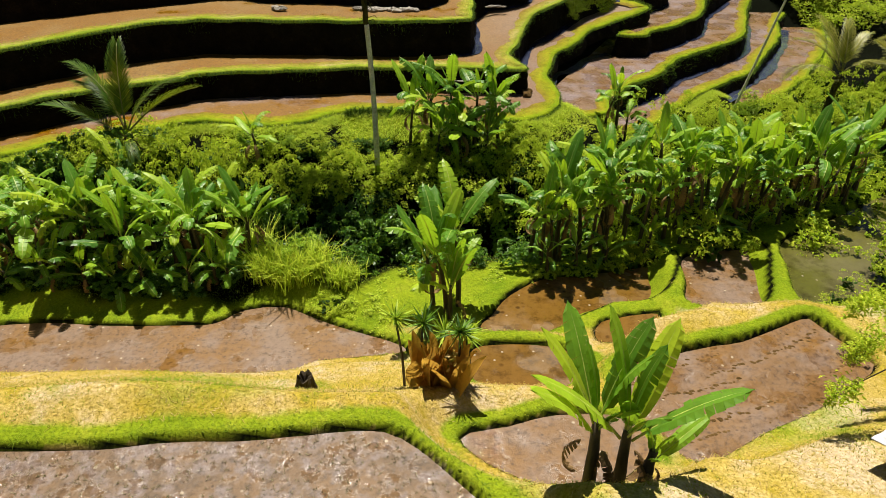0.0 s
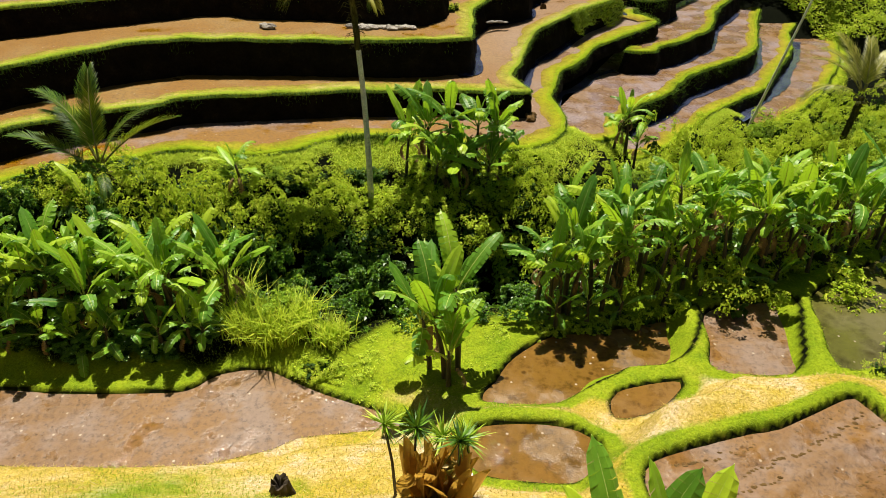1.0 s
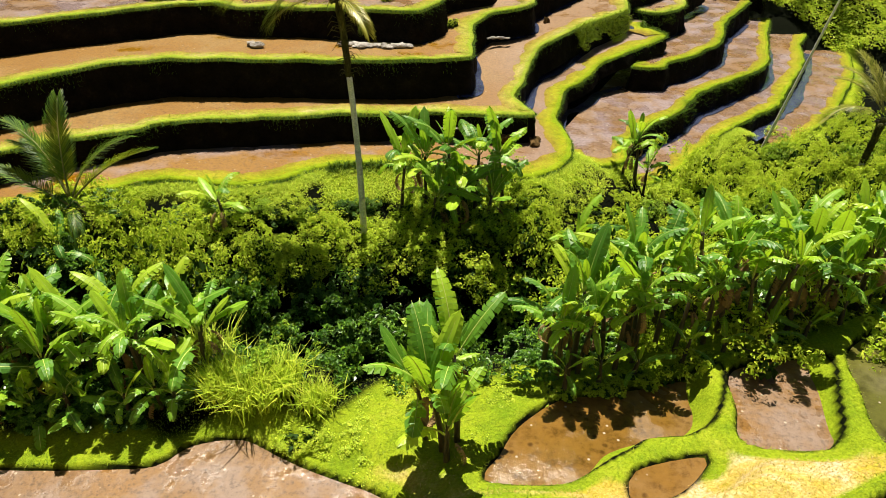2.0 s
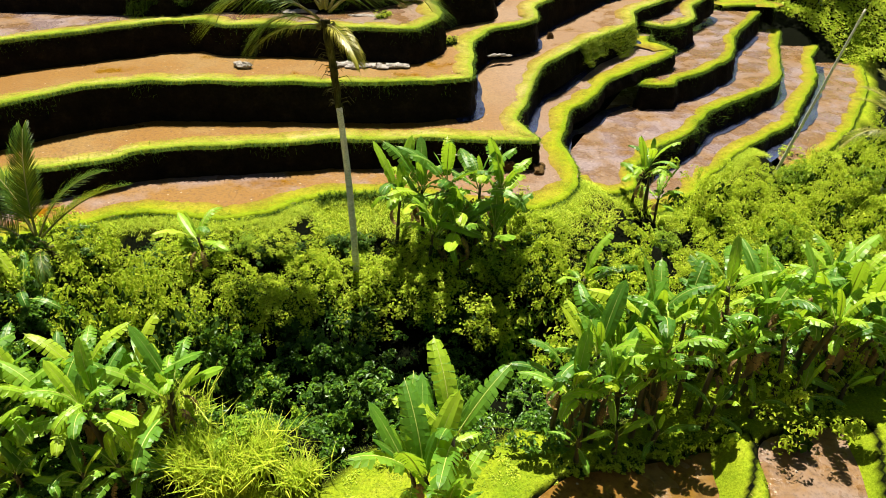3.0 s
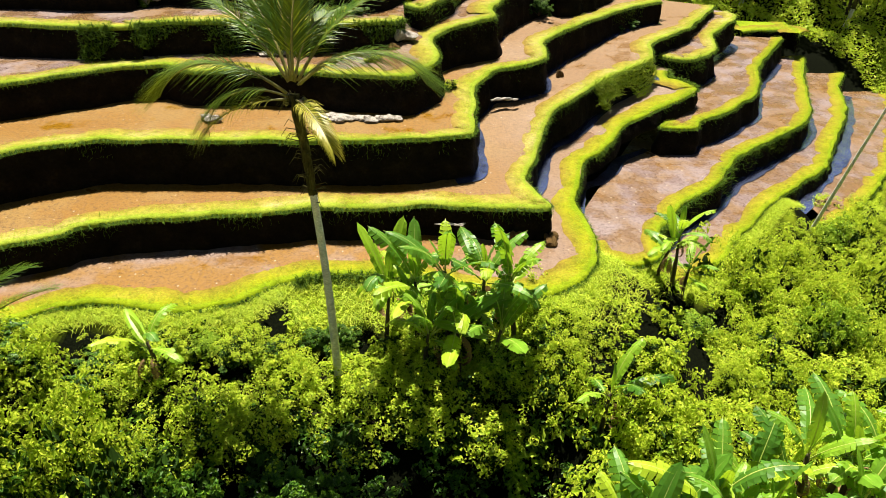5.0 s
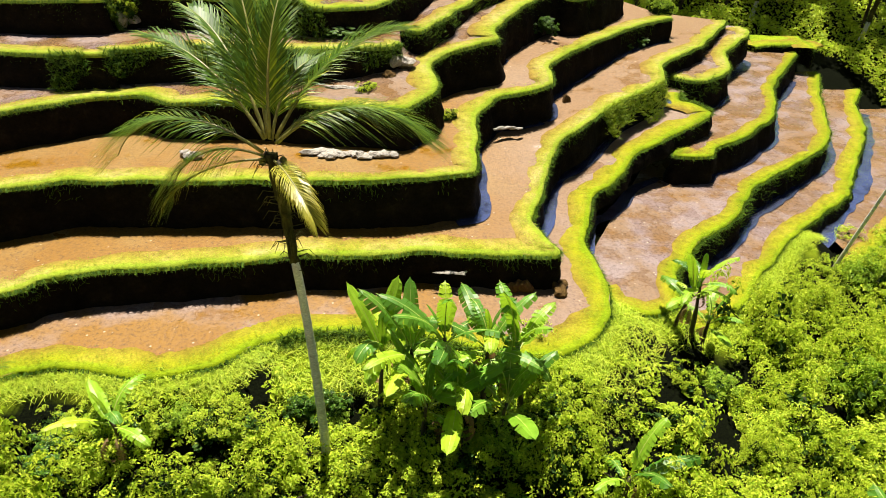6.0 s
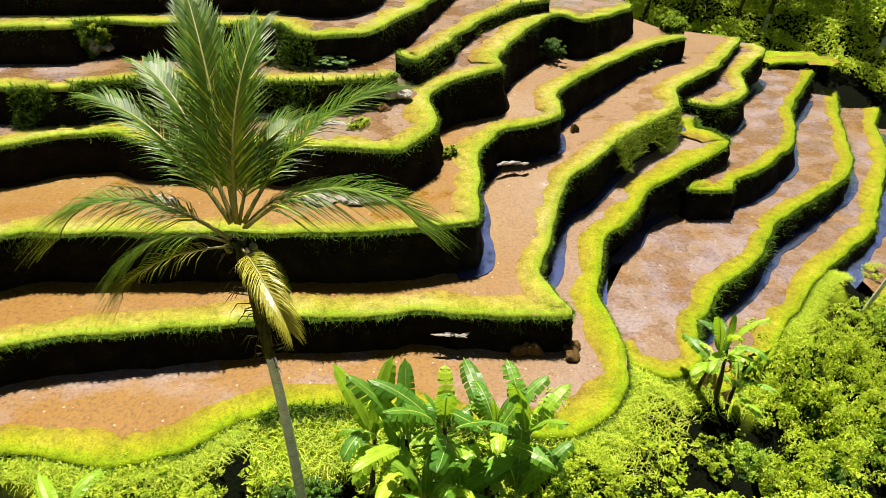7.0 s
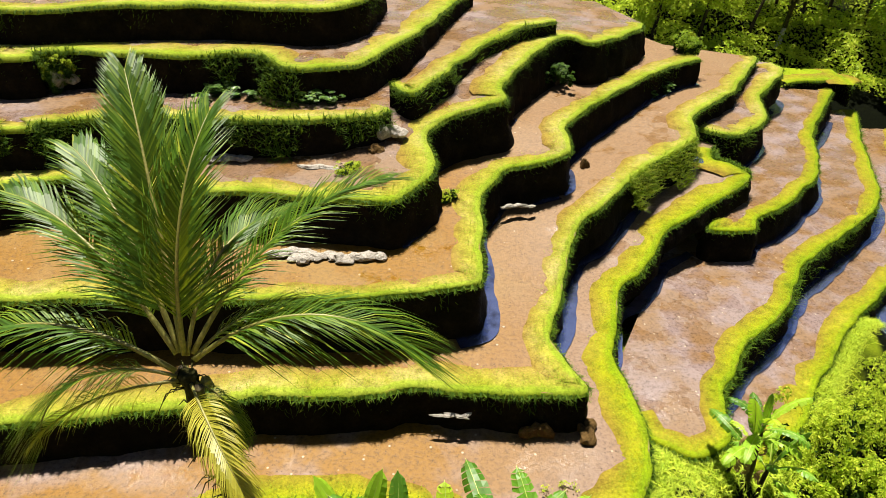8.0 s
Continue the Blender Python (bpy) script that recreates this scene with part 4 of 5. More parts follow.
def palm_kit(length, seed, leaf=M_FROND):
    kit = []
    for k, (curl, droop, yellow) in enumerate([(1.0, 0.8, False), (1.7, 1.5, False), (2.0, 1.6, False), (1.3, 0.9, True), (0.6, 0.5, False), (1.0, 1.0, True)]):
        (v, f), (rv, rf) = frond_meshes(length, curl, droop, seed + k, 95 if k != 5 else 40)
        kit.append((mesh_of("palm_frond", v, f, M_FROND_YELLOW if yellow else leaf), mesh_of("frond_rachis", rv, rf, M_RACHIS, smooth=True)))
    return kit


# fronds of a crown: heading, rise, size, sort, twist
FRONDS = [(104, 62, 1.18, 4, 0.1), (126, 58, 1.08, 0, 0.2), (147, 50, 1.08, 0, 0.2), (174, 40, 1.05, 1, 0.1), (84, 80, 1.0, 0, -0.1), (46, 56, 1.08, 0, -0.2),
          (6, 42, 0.98, 1, -0.1), (62, 68, 0.85, 2, 0.0), (298, 6, 0.58, 3, 0.2), (197, 6, 0.66, 5, 0.0), (338, -2, 0.36, 2, 0.0), (186, 24, 0.72, 2, 0.3), (28, 44, 0.7, 1, -0.3)]
YOUNG_FRONDS = [(96, 80, 1.0, 4, 0.0), (136, 66, 1.0, 0, 0.2), (50, 62, 0.85, 0, -0.2), (18, 44, 1.0, 4, -0.2), (172, 32, 1.0, 4, 0.1), (150, 74, 0.9, 1, 0.0), (300, 20, 0.5, 2, 0.0), (230, 15, 0.45, 5, 0.0)]


def coconut_palm(base, top, bow, radius, kit, fronds, label, seed, scale=1.0, bare=0.72, turn=0.0, lift=0.0):
    """A coconut palm: ringed trunk, fibrous neck, crown of fronds, coconuts and flower stalks."""
    r = np.random.default_rng(seed)
    base, top = np.array(base), np.array(top)
    e = thing("coconut_palm", base, label, "palm tree", "coconut palms")
    s = np.linspace(0, 1, 60)
    path = (top - base)[None] * s[:, None] + np.asarray(bow)[None] * (np.sin(s * np.pi))[:, None]
    rad = radius * (1.25 - 0.45 * s + 0.5 * np.exp(-s * 18)) * (1 + 0.05 * np.sin(s * 190))
    lo = s <= bare + 0.02
    v, f = tube(path[lo], rad[lo], 12)
    part("trunk", mesh_of("palm_trunk", v, f, M_TRUNK, smooth=True), e, "pale grey ringed trunk")
    hi = s >= bare
    v, f = tube(path[hi], rad[hi] * np.linspace(1.0, 1.45, hi.sum()), 12)
    v += r.normal(0, 0.018, v.shape)
    fib = []
    for _ in range(70):
        u = r.uniform(bare - 0.02, 1)
        p = np.array([np.interp(u, s, path[:, j]) for j in range(3)])
        a = r.uniform(0, 6.28)
        o = np.array((math.cos(a), math.sin(a), 0))
        ln = r.uniform(0.15, 0.45)
        fib.append(tube([p + o * radius, p + o * (radius + ln * 0.6) + (0, 0, ln * 0.2), p + o * (radius + ln) - (0, 0, ln * 0.3)], [0.014, 0.01, 0.004], 4))
    v, f = joined([(v, f)] + fib)
    part("fibrous_neck", mesh_of("palm_neck", v, f, M_FIBRE, smooth=True), e, "dark shaggy fibrous trunk top")
    tip = path[-1]
    for az, el, sc, k, twist in fronds:
        up = radians(min(88, el + lift) + r.normal(0, 2))
        m = Matrix.Translation(tip + np.array((0, 0, 0.12 if el > 40 else -0.1))) @ Euler((twist + r.normal(0, 0.1), -up, radians(az + turn) + r.normal(0, 0.04))).to_matrix().to_4x4()
        fr = part("frond", kit[k][0], e, "drooping yellowed frond" if k == 3 else "")
        fr.matrix_basis = m @ Matrix.Scale(scale * sc, 4)
        part("rachis", kit[k][1], fr)
    for i in range(9):
        a, rr = r.uniform(0, 6.28), radius * 2.2
        bm = bmesh.new()
        bmesh.ops.create_icosphere(bm, subdivisions=1, radius=0.085 * scale)
        me = bpy.data.meshes.new("coconut")
        bm.to_mesh(me)
        bm.free()
        me.materials.append(M_STEM if i % 2 else M_RACHIS)
        ob = part("coconut", me, e)
        ob.matrix_basis = Matrix.Translation(tip + np.array((math.cos(a) * rr, math.sin(a) * rr, -0.1 - 0.25 * r.random()))) @ Matrix.Diagonal((1, 1, 1.25, 1))
    return e


def tuft_leaves(hubs, ways, radius, each, size, r, rise=0.62):
    """Domed tufts of leaves: each tuft faces its own way, its leaves turned outwards."""
    n = len(hubs)
    ball = r.normal(0, 1, (n, each, 3)) * 0.75 + ways[:, None] * 0.8 + np.array((0, 0, 0.35))
    ball /= np.linalg.norm(ball, axis=2)[..., None]
    pts = hubs[:, None] + ball * radius[:, None, None] * r.uniform(0.55, 1.15, (n, each, 1)) * np.array((1.1, 1.1, 0.85))
    pts = pts.reshape(-1, 3)
    return leaf_cards(pts, ball.reshape(-1, 3) + np.array((0, 0, rise)), size * r.uniform(0.65, 1.35, len(pts)), 0.3, 0.55)


def shrub_mesh(radius, height, tufts, size, seed, lobes=9, each=34):
    """A crown of uneven lobes, each set with tufts of leaves, leaves painted dark as shade within, on its branches."""
    r = np.random.default_rng(seed)
    cen = np.c_[r.normal(0, 0.5, (lobes, 2)) * radius, r.uniform(0.3, 0.95, lobes) * height]
    rad = r.uniform(0.26, 0.5, lobes) * radius
    w = r.integers(0, lobes, tufts)
    d = r.normal(0, 1, (tufts, 3))
    d[:, 2] = np.abs(d[:, 2]) * 1.2 - 0.4
    d /= np.linalg.norm(d, axis=1)[:, None]
    hub = cen[w] + d * (rad[w] * r.uniform(0.8, 1.3, tufts))[:, None]
    v, f = tuft_leaves(hub, d, r.uniform(0.09, 0.20, tufts) * radius, each, size, r)
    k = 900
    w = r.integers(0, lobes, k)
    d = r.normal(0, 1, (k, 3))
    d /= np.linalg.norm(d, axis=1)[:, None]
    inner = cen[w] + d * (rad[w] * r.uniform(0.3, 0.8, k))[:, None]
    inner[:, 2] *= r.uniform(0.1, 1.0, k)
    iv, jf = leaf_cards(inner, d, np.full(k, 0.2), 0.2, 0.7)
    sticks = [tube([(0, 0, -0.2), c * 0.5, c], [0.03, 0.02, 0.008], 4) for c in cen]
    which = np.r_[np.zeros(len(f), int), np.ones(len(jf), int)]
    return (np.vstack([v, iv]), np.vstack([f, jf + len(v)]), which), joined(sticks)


SHRUBS = []
for k, (rr, hh, nn, ss, mm) in enumerate([(1.1, 1.2, 95, 0.085, M_BUSH), (1.4, 0.9, 130, 0.075, M_LUSH), (1.0, 1.7, 70, 0.14, M_BUSH_DARK),
                                          (1.4, 1.5, 130, 0.085, M_LUSH), (0.9, 0.9, 80, 0.07, M_LUSH), (1.2, 1.4, 75, 0.13, M_BUSH)]):
    (v, f, which), (sv, sf) = shrub_mesh(rr, hh, nn, ss, 300 + k)
    SHRUBS.append((mesh_of("shrub_foliage", v, f, [mm, M_INNER_SHADE], which), mesh_of("shrub_wood", sv, sf, M_BARK)))
SHRUB_WORDS = ["light green leafy shrub on the gully side", "low spreading bright green shrub", "dark green tall shrub in the gully",
               "broad lush green shrub on the slope", "small bright green bush", "dark broad-leaved shrub in shade"]


def shrub(x, y, kind, scale, turn, z=None, flat=1.0):
    z = ground_z(x, y) if z is None else z
    e = thing("shrub", Matrix.Translation((x, y, z - 0.1 - 0.2 * scale * flat)) @ Matrix.Rotation(turn, 4, "Z"), SHRUB_WORDS[kind], "shrub", "gully shrubs")
    fo = part("foliage", SHRUBS[kind][0], e)
    br = part("wood", SHRUBS[kind][1], e)
    fo.scale = br.scale = (scale, scale, scale * flat)
    return e


def slope_top(x):
    """How far up the slope the wild growth reaches, below the lowest bund."""
    left = np.interp(x, [-20, -17, -13, -10, -5, 0, 3, 4.8], [21.2, 23.8, 26.2, 26.6, 27.3, 28.2, 27.8, 29.0])
    return np.where(np.asarray(x) < 4.8, left, np.interp(x, [4.8, 8, 11, 15, 20, 30], [28.4, 30.0, 32.4, 37.2, 41.0, 43]))


# gully shrubs, spread by a jittered grid over the valley floor and the slopes below the terraces
r = np.random.default_rng(21)
for gx in np.arange(-19, 28, 1.7):
    for gy in np.arange(17.6, 43, 1.5):
        x, y = gx + r.uniform(-0.8, 0.8), gy + r.uniform(-0.7, 0.7)
        far = float(slope_top(x))
        near = np.interp(x, [-20, -4, -1, 2, 8, 14, 30], [17.6, 17.6, 18.4, 18.6, 20.0, 22.0, 23.0])
        if not near < y < far - 0.3:
            continue
        if ((x - 2.7) / 1.8) ** 2 + ((y - 23.8) / 2.2) ** 2 < 1:
            continue
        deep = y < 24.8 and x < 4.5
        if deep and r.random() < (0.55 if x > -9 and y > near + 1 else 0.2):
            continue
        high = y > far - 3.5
        # leaf sort by depth: dark leaves deep down stand in for gully shade
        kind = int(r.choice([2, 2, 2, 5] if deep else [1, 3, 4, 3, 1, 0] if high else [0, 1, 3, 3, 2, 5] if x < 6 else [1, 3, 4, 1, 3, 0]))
        size, tall = r.uniform(0.7, 1.4) if x < 6 else r.uniform(0.6, 1.25), r.uniform(0.7, 1.7)
        if deep and x > -9:
            size *= 0.68
        if y > far - 2.0:
            size, tall = min(size, 0.55 + 0.35 * (far - y)), min(tall, 0.7 + 0.35 * (far - y))
        shrub(x, y, kind, size, r.uniform(0, 6.28), flat=tall)


for x, y, size, tall in [(-9.9, 23.7, 1.25, 1.8), (-9.3, 23.2, 0.9, 1.4), (-5.2, 24.4, 1.0, 1.3), (-4.5, 24.9, 0.9, 1.0)]:
    shrub(x, y, 3, size, x, flat=tall)


# low bushes in the grass just under the lowest bund
low_rng = np.random.default_rng(58)
for x in np.arange(-16.5, 4.2, 0.42):
    y = float(slope_top(x)) + low_rng.uniform(-1.6, -0.25)
    shrub(x + low_rng.uniform(-0.2, 0.2), y, int(low_rng.choice([4, 2, 1, 3, 0])), low_rng.uniform(0.3, 0.7), low_rng.uniform(0, 6.28), flat=low_rng.uniform(0.6, 1.1))


def undergrowth():
    """Creepers in tufts over the gully floor and the slope, with dark hollows between."""
    n = 20000
    x, y = rng.uniform(-20, 30, n), rng.uniform(17.6, 44, n)
    thick = np.array([noise.noise(Vector((a * 0.8, b * 0.8, 2.0))) for a, b in zip(x, y)])
    # tufts in the hollow take darker leaves, its shade put into their colour
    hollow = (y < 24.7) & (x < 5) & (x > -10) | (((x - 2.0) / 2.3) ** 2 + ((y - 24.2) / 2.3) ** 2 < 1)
    keep = (thick > rng.uniform(-0.02, 0.4, n) - 0.3 * hollow) & (y < slope_top(x) + 0.2) & (lip_distance(x, y)[0] > 0.7)
    keep &= (y < slope_top(x) - 2.2) | (rng.uniform(0, 1, n) < 0.4)
    x, y, thick, hollow = x[keep], y[keep], thick[keep], hollow[keep]
    z, _ = land(x, y)
    hubs = np.c_[x, y, z + 0.9 * np.maximum(thick, 0) + rng.uniform(0.0, 0.3, len(x))]
    ways = rng.normal(0, 0.6, (len(x), 3)) + np.array((0.0, -0.5, 0.8))
    ways /= np.linalg.norm(ways, axis=1)[:, None]
    for mat, sel, words in ((M_LUSH, ~hollow, "tangle of bright creepers on the slope"), (M_BUSH_DARK, hollow, "gully-floor creepers with leaves darkened for the hollow's shade")):
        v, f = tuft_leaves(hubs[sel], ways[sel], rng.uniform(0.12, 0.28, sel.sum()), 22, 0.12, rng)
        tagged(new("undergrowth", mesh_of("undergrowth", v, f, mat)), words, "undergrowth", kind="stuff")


undergrowth()


def hanging_creepers():
    """Broad leaves of climbers that hang in strands down the steep side of the gully."""
    n = 16000
    x, fall = rng.uniform(-12, 4.8, n), rng.uniform(-0.1, 1.0, n)
    strand = np.array([noise.noise(Vector((a * 1.1, b * 0.7, 8.0))) for a, b in zip(x, fall)])
    keep = strand > rng.uniform(-0.05, 0.45, n) + 0.25 * np.maximum(fall, 0)
    x, fall, strand = x[keep], fall[keep], strand[keep]
    n = len(x)
    brow = 1.0 * np.exp(-((x + 5.2) / 1.3) ** 2) + 1.2 * np.exp(-((x + 9.8) / 1.6) ** 2)
    pts = np.c_[x, 25.3 - brow - 0.8 * fall - rng.uniform(0.0, 0.5, n) - 0.9 * np.maximum(strand, 0), -2.1 - 2.4 * fall + rng.uniform(0, 0.4, n)]
    v, f = leaf_cards(pts, np.tile((0.0, -0.7, 0.7), (n, 1)), rng.uniform(0.12, 0.28, n))
    tagged(new("creepers", mesh_of("creepers", v, f, M_BUSH)), "green broad-leaved creepers hanging down the gully side", "creeper", kind="stuff")


hanging_creepers()


def slope_grass():
    """Lush grass on the slope just below the lowest terraces."""
    roots = []
    for k, reach, lo, hi in ((0, 0.6, -18, -5), (0, 1.7, -5, 6.5), (10, 1.3, 5, 9), (11, 0.6, 8, 24)):
        c, out = LIPS[k]
        sel = np.where((c[:, 0] > lo) & (c[:, 0] < hi) & (c[:, 1] < 42))[0]
        n = int(len(sel) * 130)
        p = rng.choice(sel, n)
        roots.append(c[p, :2] + out[p] * (rng.uniform(0, 1, n) ** 1.4 * reach)[:, None] + rng.normal(0, 0.1, (n, 2)))
    xy = np.vstack(roots)
    z, _ = land(xy[:, 0], xy[:, 1])
    v, f = blades(np.c_[xy, z], 0.19, 0.024, 1.7)
    tagged(new("slope_grass", mesh_of("slope_grass", v, f, M_LUSH)), "lush bright grass below the terraces", "grass", kind="stuff")


slope_grass()


def near_grass():
    """Turf and dry grass on the near banks."""
    n = 260000
    x, y = rng.uniform(-17, 18, n), rng.uniform(3.5, 20.5, n)
    z, dry = land(x, y)
    free = rng.uniform(0, 1, n) < np.clip(np.minimum(17 - np.abs(x), y - 3) / 3, 0, 1)
    for key in PADDIES:
        ins, d = inside_and_distance(x, y, OUTLINES[key])
        free &= ~ins & (d > 0.07)
    straw = dry + 0.8 * np.array([noise.noise(Vector((a * 0.9, b * 0.9, 1.0))) * 0.5 + 0.5 for a, b in zip(x, y)]) > rng.uniform(0.62, 1.0, n)
    pts = np.c_[x, y, z - 0.01]
    for name, sel, mat, ln, words in (("grass", free & ~straw, M_TURF, 0.055, "short bright green grass on the banks"),
                                      ("dry_grass", free & straw, M_STRAW, 0.06, "matted straw-yellow dry grass on the slope")):
        v, f = blades(pts[sel], ln, 0.011, 1.9)
        tagged(new(name, mesh_of(name, v, f, mat)), words, "grass", kind="stuff")


near_grass()

# banana plants: the grove behind the right paddies, the row behind the long paddy, single clumps
count = 0
r = np.random.default_rng(5)
ROW_RIGHT = smooth_line([(2.91, 17.28), (5.35, 18.09), (7.16, 18.67), (8.89, 18.84), (10.84, 19.59), (14.57, 21.41)], 0.5)
for i, (x, y) in enumerate(ROW_RIGHT):
    for back in (0.35, 1.25):
        banana(x + r.uniform(-0.3, 0.3), y + back + r.uniform(-0.3, 0.3), r.uniform(2.1, 3.0) - 0.5 * (back < 1), int(r.integers(5, 7)) if back < 1 else int(r.integers(6, 9)), r.uniform(0.7, 0.95), seed=count, open_out=30 if back < 1 else 40)
        count += 1
    banana(x + r.uniform(-0.3, 0.3), y + (-0.15 if i % 2 else 1.6) + r.uniform(-0.1, 0.1), r.uniform(0.5, 0.95), 5, r.uniform(0.40, 0.55), label="young banana plant crowded under taller ones", seed=count, dead=0, open_out=50)
    count += 1
    shrub(x + r.uniform(-0.2, 0.2), y - 0.2 + r.uniform(-0.15, 0.2), 4, r.uniform(0.3, 0.5), r.uniform(0, 6.28), flat=0.6)
    # dark-leaved filler: black shade behind the stems drawn by leaf colour
    if i % 2:
        shrub(x + r.uniform(-0.3, 0.3), y + 2.1 + r.uniform(-0.2, 0.3), 2, r.uniform(0.6, 0.9), r.uniform(0, 6.28), flat=0.8)
r = np.random.default_rng(6)
ROW_LEFT = smooth_line([(-13.54, 15.12), (-10.68, 15.20), (-8.44, 15.27), (-6.28, 15.64)], 0.62)
for i, (x, y) in enumerate(ROW_LEFT):
    for back in (1.75, 2.6):
        banana(x + r.uniform(-0.3, 0.3), y + back + r.uniform(-0.3, 0.4), r.uniform(1.5, 2.2), int(r.integers(6, 9)), r.uniform(0.7, 0.95), group="banana row by the long paddy", seed=count)
        count += 1
    banana(x + r.uniform(-0.3, 0.3), y + 1.2 + r.uniform(-0.15, 0.2), r.uniform(0.5, 0.9), 7, r.uniform(0.5, 0.7), label="low young banana plant under taller ones", group="banana row by the long paddy", seed=count, dead=1)
    count += 1
    # dark-leaved filler below the row, where leaf colour carries the shade
    shrub(x + r.uniform(-0.2, 0.2), y + 1.5 + r.uniform(-0.15, 0.2), 2, r.uniform(0.5, 0.65), r.uniform(0, 6.28), flat=0.6)
for dx, dy, h in [(0, 0, 2.2), (0.35, 0.3, 2.5), (-0.4, 0.4, 1.8), (0.1, -0.35, 1.2)]:
    bx, by = 0.14, 15.50
    banana(bx + dx, by + dy, h, 7, 0.95, label="upright banana plant clump beside the flooded paddy", group="paddy-side banana clump", seed=200 + count, open_out=34, sorts=(0, 2, 4))
    count += 1
for dx, dy, h in [(0, 0, 2.9), (0.8, 0.2, 2.6), (-0.8, 0.2, 2.5), (1.7, 0.3, 2.2), (0.3, -0.7, 2.3), (-1.6, 0.4, 2.0), (1.1, -0.6, 2.0), (-0.6, -0.7, 1.8)]:
    banana(0.35 + 1.15 * dx, 26.9 + dy, h, 9, 0.98, label="banana clump with broad leaves below the terraces", group="hillside banana clump", seed=300 + count)
    count += 1
for dx, dy, h in [(0, 0, 2.2), (0.6, 0.3, 1.7), (-0.5, 0.2, 1.5)]:
    bx, by = 8.42, 31.45
    banana(bx + dx, by + dy, h, 7, 0.75, label="young banana plant at the terrace foot", group="terrace-foot bananas", seed=330 + count)
    count += 1
for bx, by, h in [(4.55, 24.5, 1.9), (-7.6, 25.4, 1.5), (-12.5, 23.0, 1.6)]:
    banana(bx, by, h, 6, 0.85, label="single young banana plant among the shrubs", group="lone bananas", seed=350 + count)
    count += 1
for k, (dx, dy, h, sp) in enumerate([(-0.4, 0.1, 1.65, 1.0), (0.1, 0.2, 1.75, 0.95), (0.42, 0.0, 0.9, 0.5)]):
    bx, by = 2.8, 6.95
    banana(bx + dx, by + dy, h, 7 if k < 2 else 5, sp, label="near banana plant with glossy arching leaves", group="slope banana clump", seed=430 + k, dead=3, lean=0.06, open_out=34, stout=1.7, sorts=(2, 5, 2))

# palms
KIT = palm_kit(3.5, 60)
KIT_PALE = palm_kit(3.5, 90, M_FROND_PALE)
coconut_palm((-2.82, 26.03, -1.92), (-3.22, 26.05, 7.30), (0.12, 0.02, 0), 0.098, KIT, FRONDS, "tall coconut palm with pale slender leaning trunk", 3, 1.0, 0.72, 0.0, 0.0)
coconut_palm((-11.6, 24.9, -3.0), (-12.4, 24.6, 0.70), (0.1, 0.1, 0), 0.15, KIT, YOUNG_FRONDS, "short dark-trunked coconut palm above the gully", 8, 1.0, 0.05)
for k, (px, py, pz, sc) in enumerate([(20.0, 34.5, 0.4, 0.8), (22.5, 33.0, 0.2, 0.75), (25.5, 36.5, 0.8, 0.8), (22.5, 65.0, 3.8, 0.9), (29.5, 62.5, 3.0, 0.9)]):
    g = ground_z(px, py)
    coconut_palm((px, py, g), (px + 0.2, py - 0.2, pz), (0, 0, 0), 0.13, KIT_PALE, FRONDS[:8], "pale young palm with feathery arching fronds", 20 + k, sc, 0.4, 70.0 * k)


def wood_tree(x, y, height, seed, crown=2.2):
    """A slim forest tree: bare dark trunk with limbs and an uneven leafy crown."""
    r = np.random.default_rng(seed)
    z = ground_z(x, y) - 0.2
    e = thing("forest_tree", (x, y, z), "slim dark-trunked forest tree with ragged green crown", "tree", "trees behind the terraces")
    s = np.linspace(0, 1, 8)
    path = np.stack([0.7 * s ** 2 * r.normal(), 0.3 * s * r.normal(), height * s], 1)
    v, f = tube(path, 0.11 * (1 - 0.6 * s) + 0.02, 7)
    limbs = [tube([path[k], path[k] + r.normal(0, 0.5, 3) + (0, 0, 0.5), path[k] + r.normal(0, 1.0, 3) + (0, 0, 1.0)], [0.04, 0.025, 0.01], 5) for k in (3, 4, 5, 6, 7)]
    v, f = joined([(v, f)] + limbs)
    part("trunk", mesh_of("tree_trunk", v, f, M_BARK, smooth=True), e)
    n = 2600
    b = r.normal(0, 1, (14, 3)) * (crown * 0.5, crown * 0.5, crown * 0.45) + (0, 0, height)
    w = r.integers(0, 14, n)
    d = r.normal(0, 1, (n, 3))
    d /= np.linalg.norm(d, axis=1)[:, None]
    v, f = leaf_cards(b[w] + d * r.uniform(0.35, 0.9, (n, 1)), d + (0, 0, 0.5), np.full(n, 0.24))
    part("crown", mesh_of("tree_crown", v, f, M_LUSH if seed % 3 else M_BUSH), e)
    return e


r = np.random.default_rng(33)
for k in range(15):
    x = r.uniform(11.5, 34)
    y = r.uniform(62, 70) - 0.2 * max(0, x - 26) + r.uniform(0, 3)
    wood_tree(x, y, r.uniform(3.5, 7.0), 500 + k)


def wood_floor():
    """Dense leaves under the far trees."""
    n = 45000
    x, y = rng.uniform(9, 42, n), rng.uniform(60, 74, n)
    y -= 4 * step(26, 30, x)
    z, _ = land(x, y)
    hump = np.array([noise.noise(Vector((a * 0.45, b * 0.45, 5.0))) for a, b in zip(x, y)])
    pts = np.c_[x, y, z + (1.2 + 2.4 * hump) * rng.uniform(0.4, 1, n)]
    v, f = leaf_cards(pts, np.tile((0.0, -0.3, 0.9), (n, 1)), np.full(n, 0.24))
    tagged(new("woodland_shrubs", mesh_of("woodland_shrubs", v, f, M_LUSH)), "bright green thicket under far trees", "undergrowth", kind="stuff")


wood_floor()


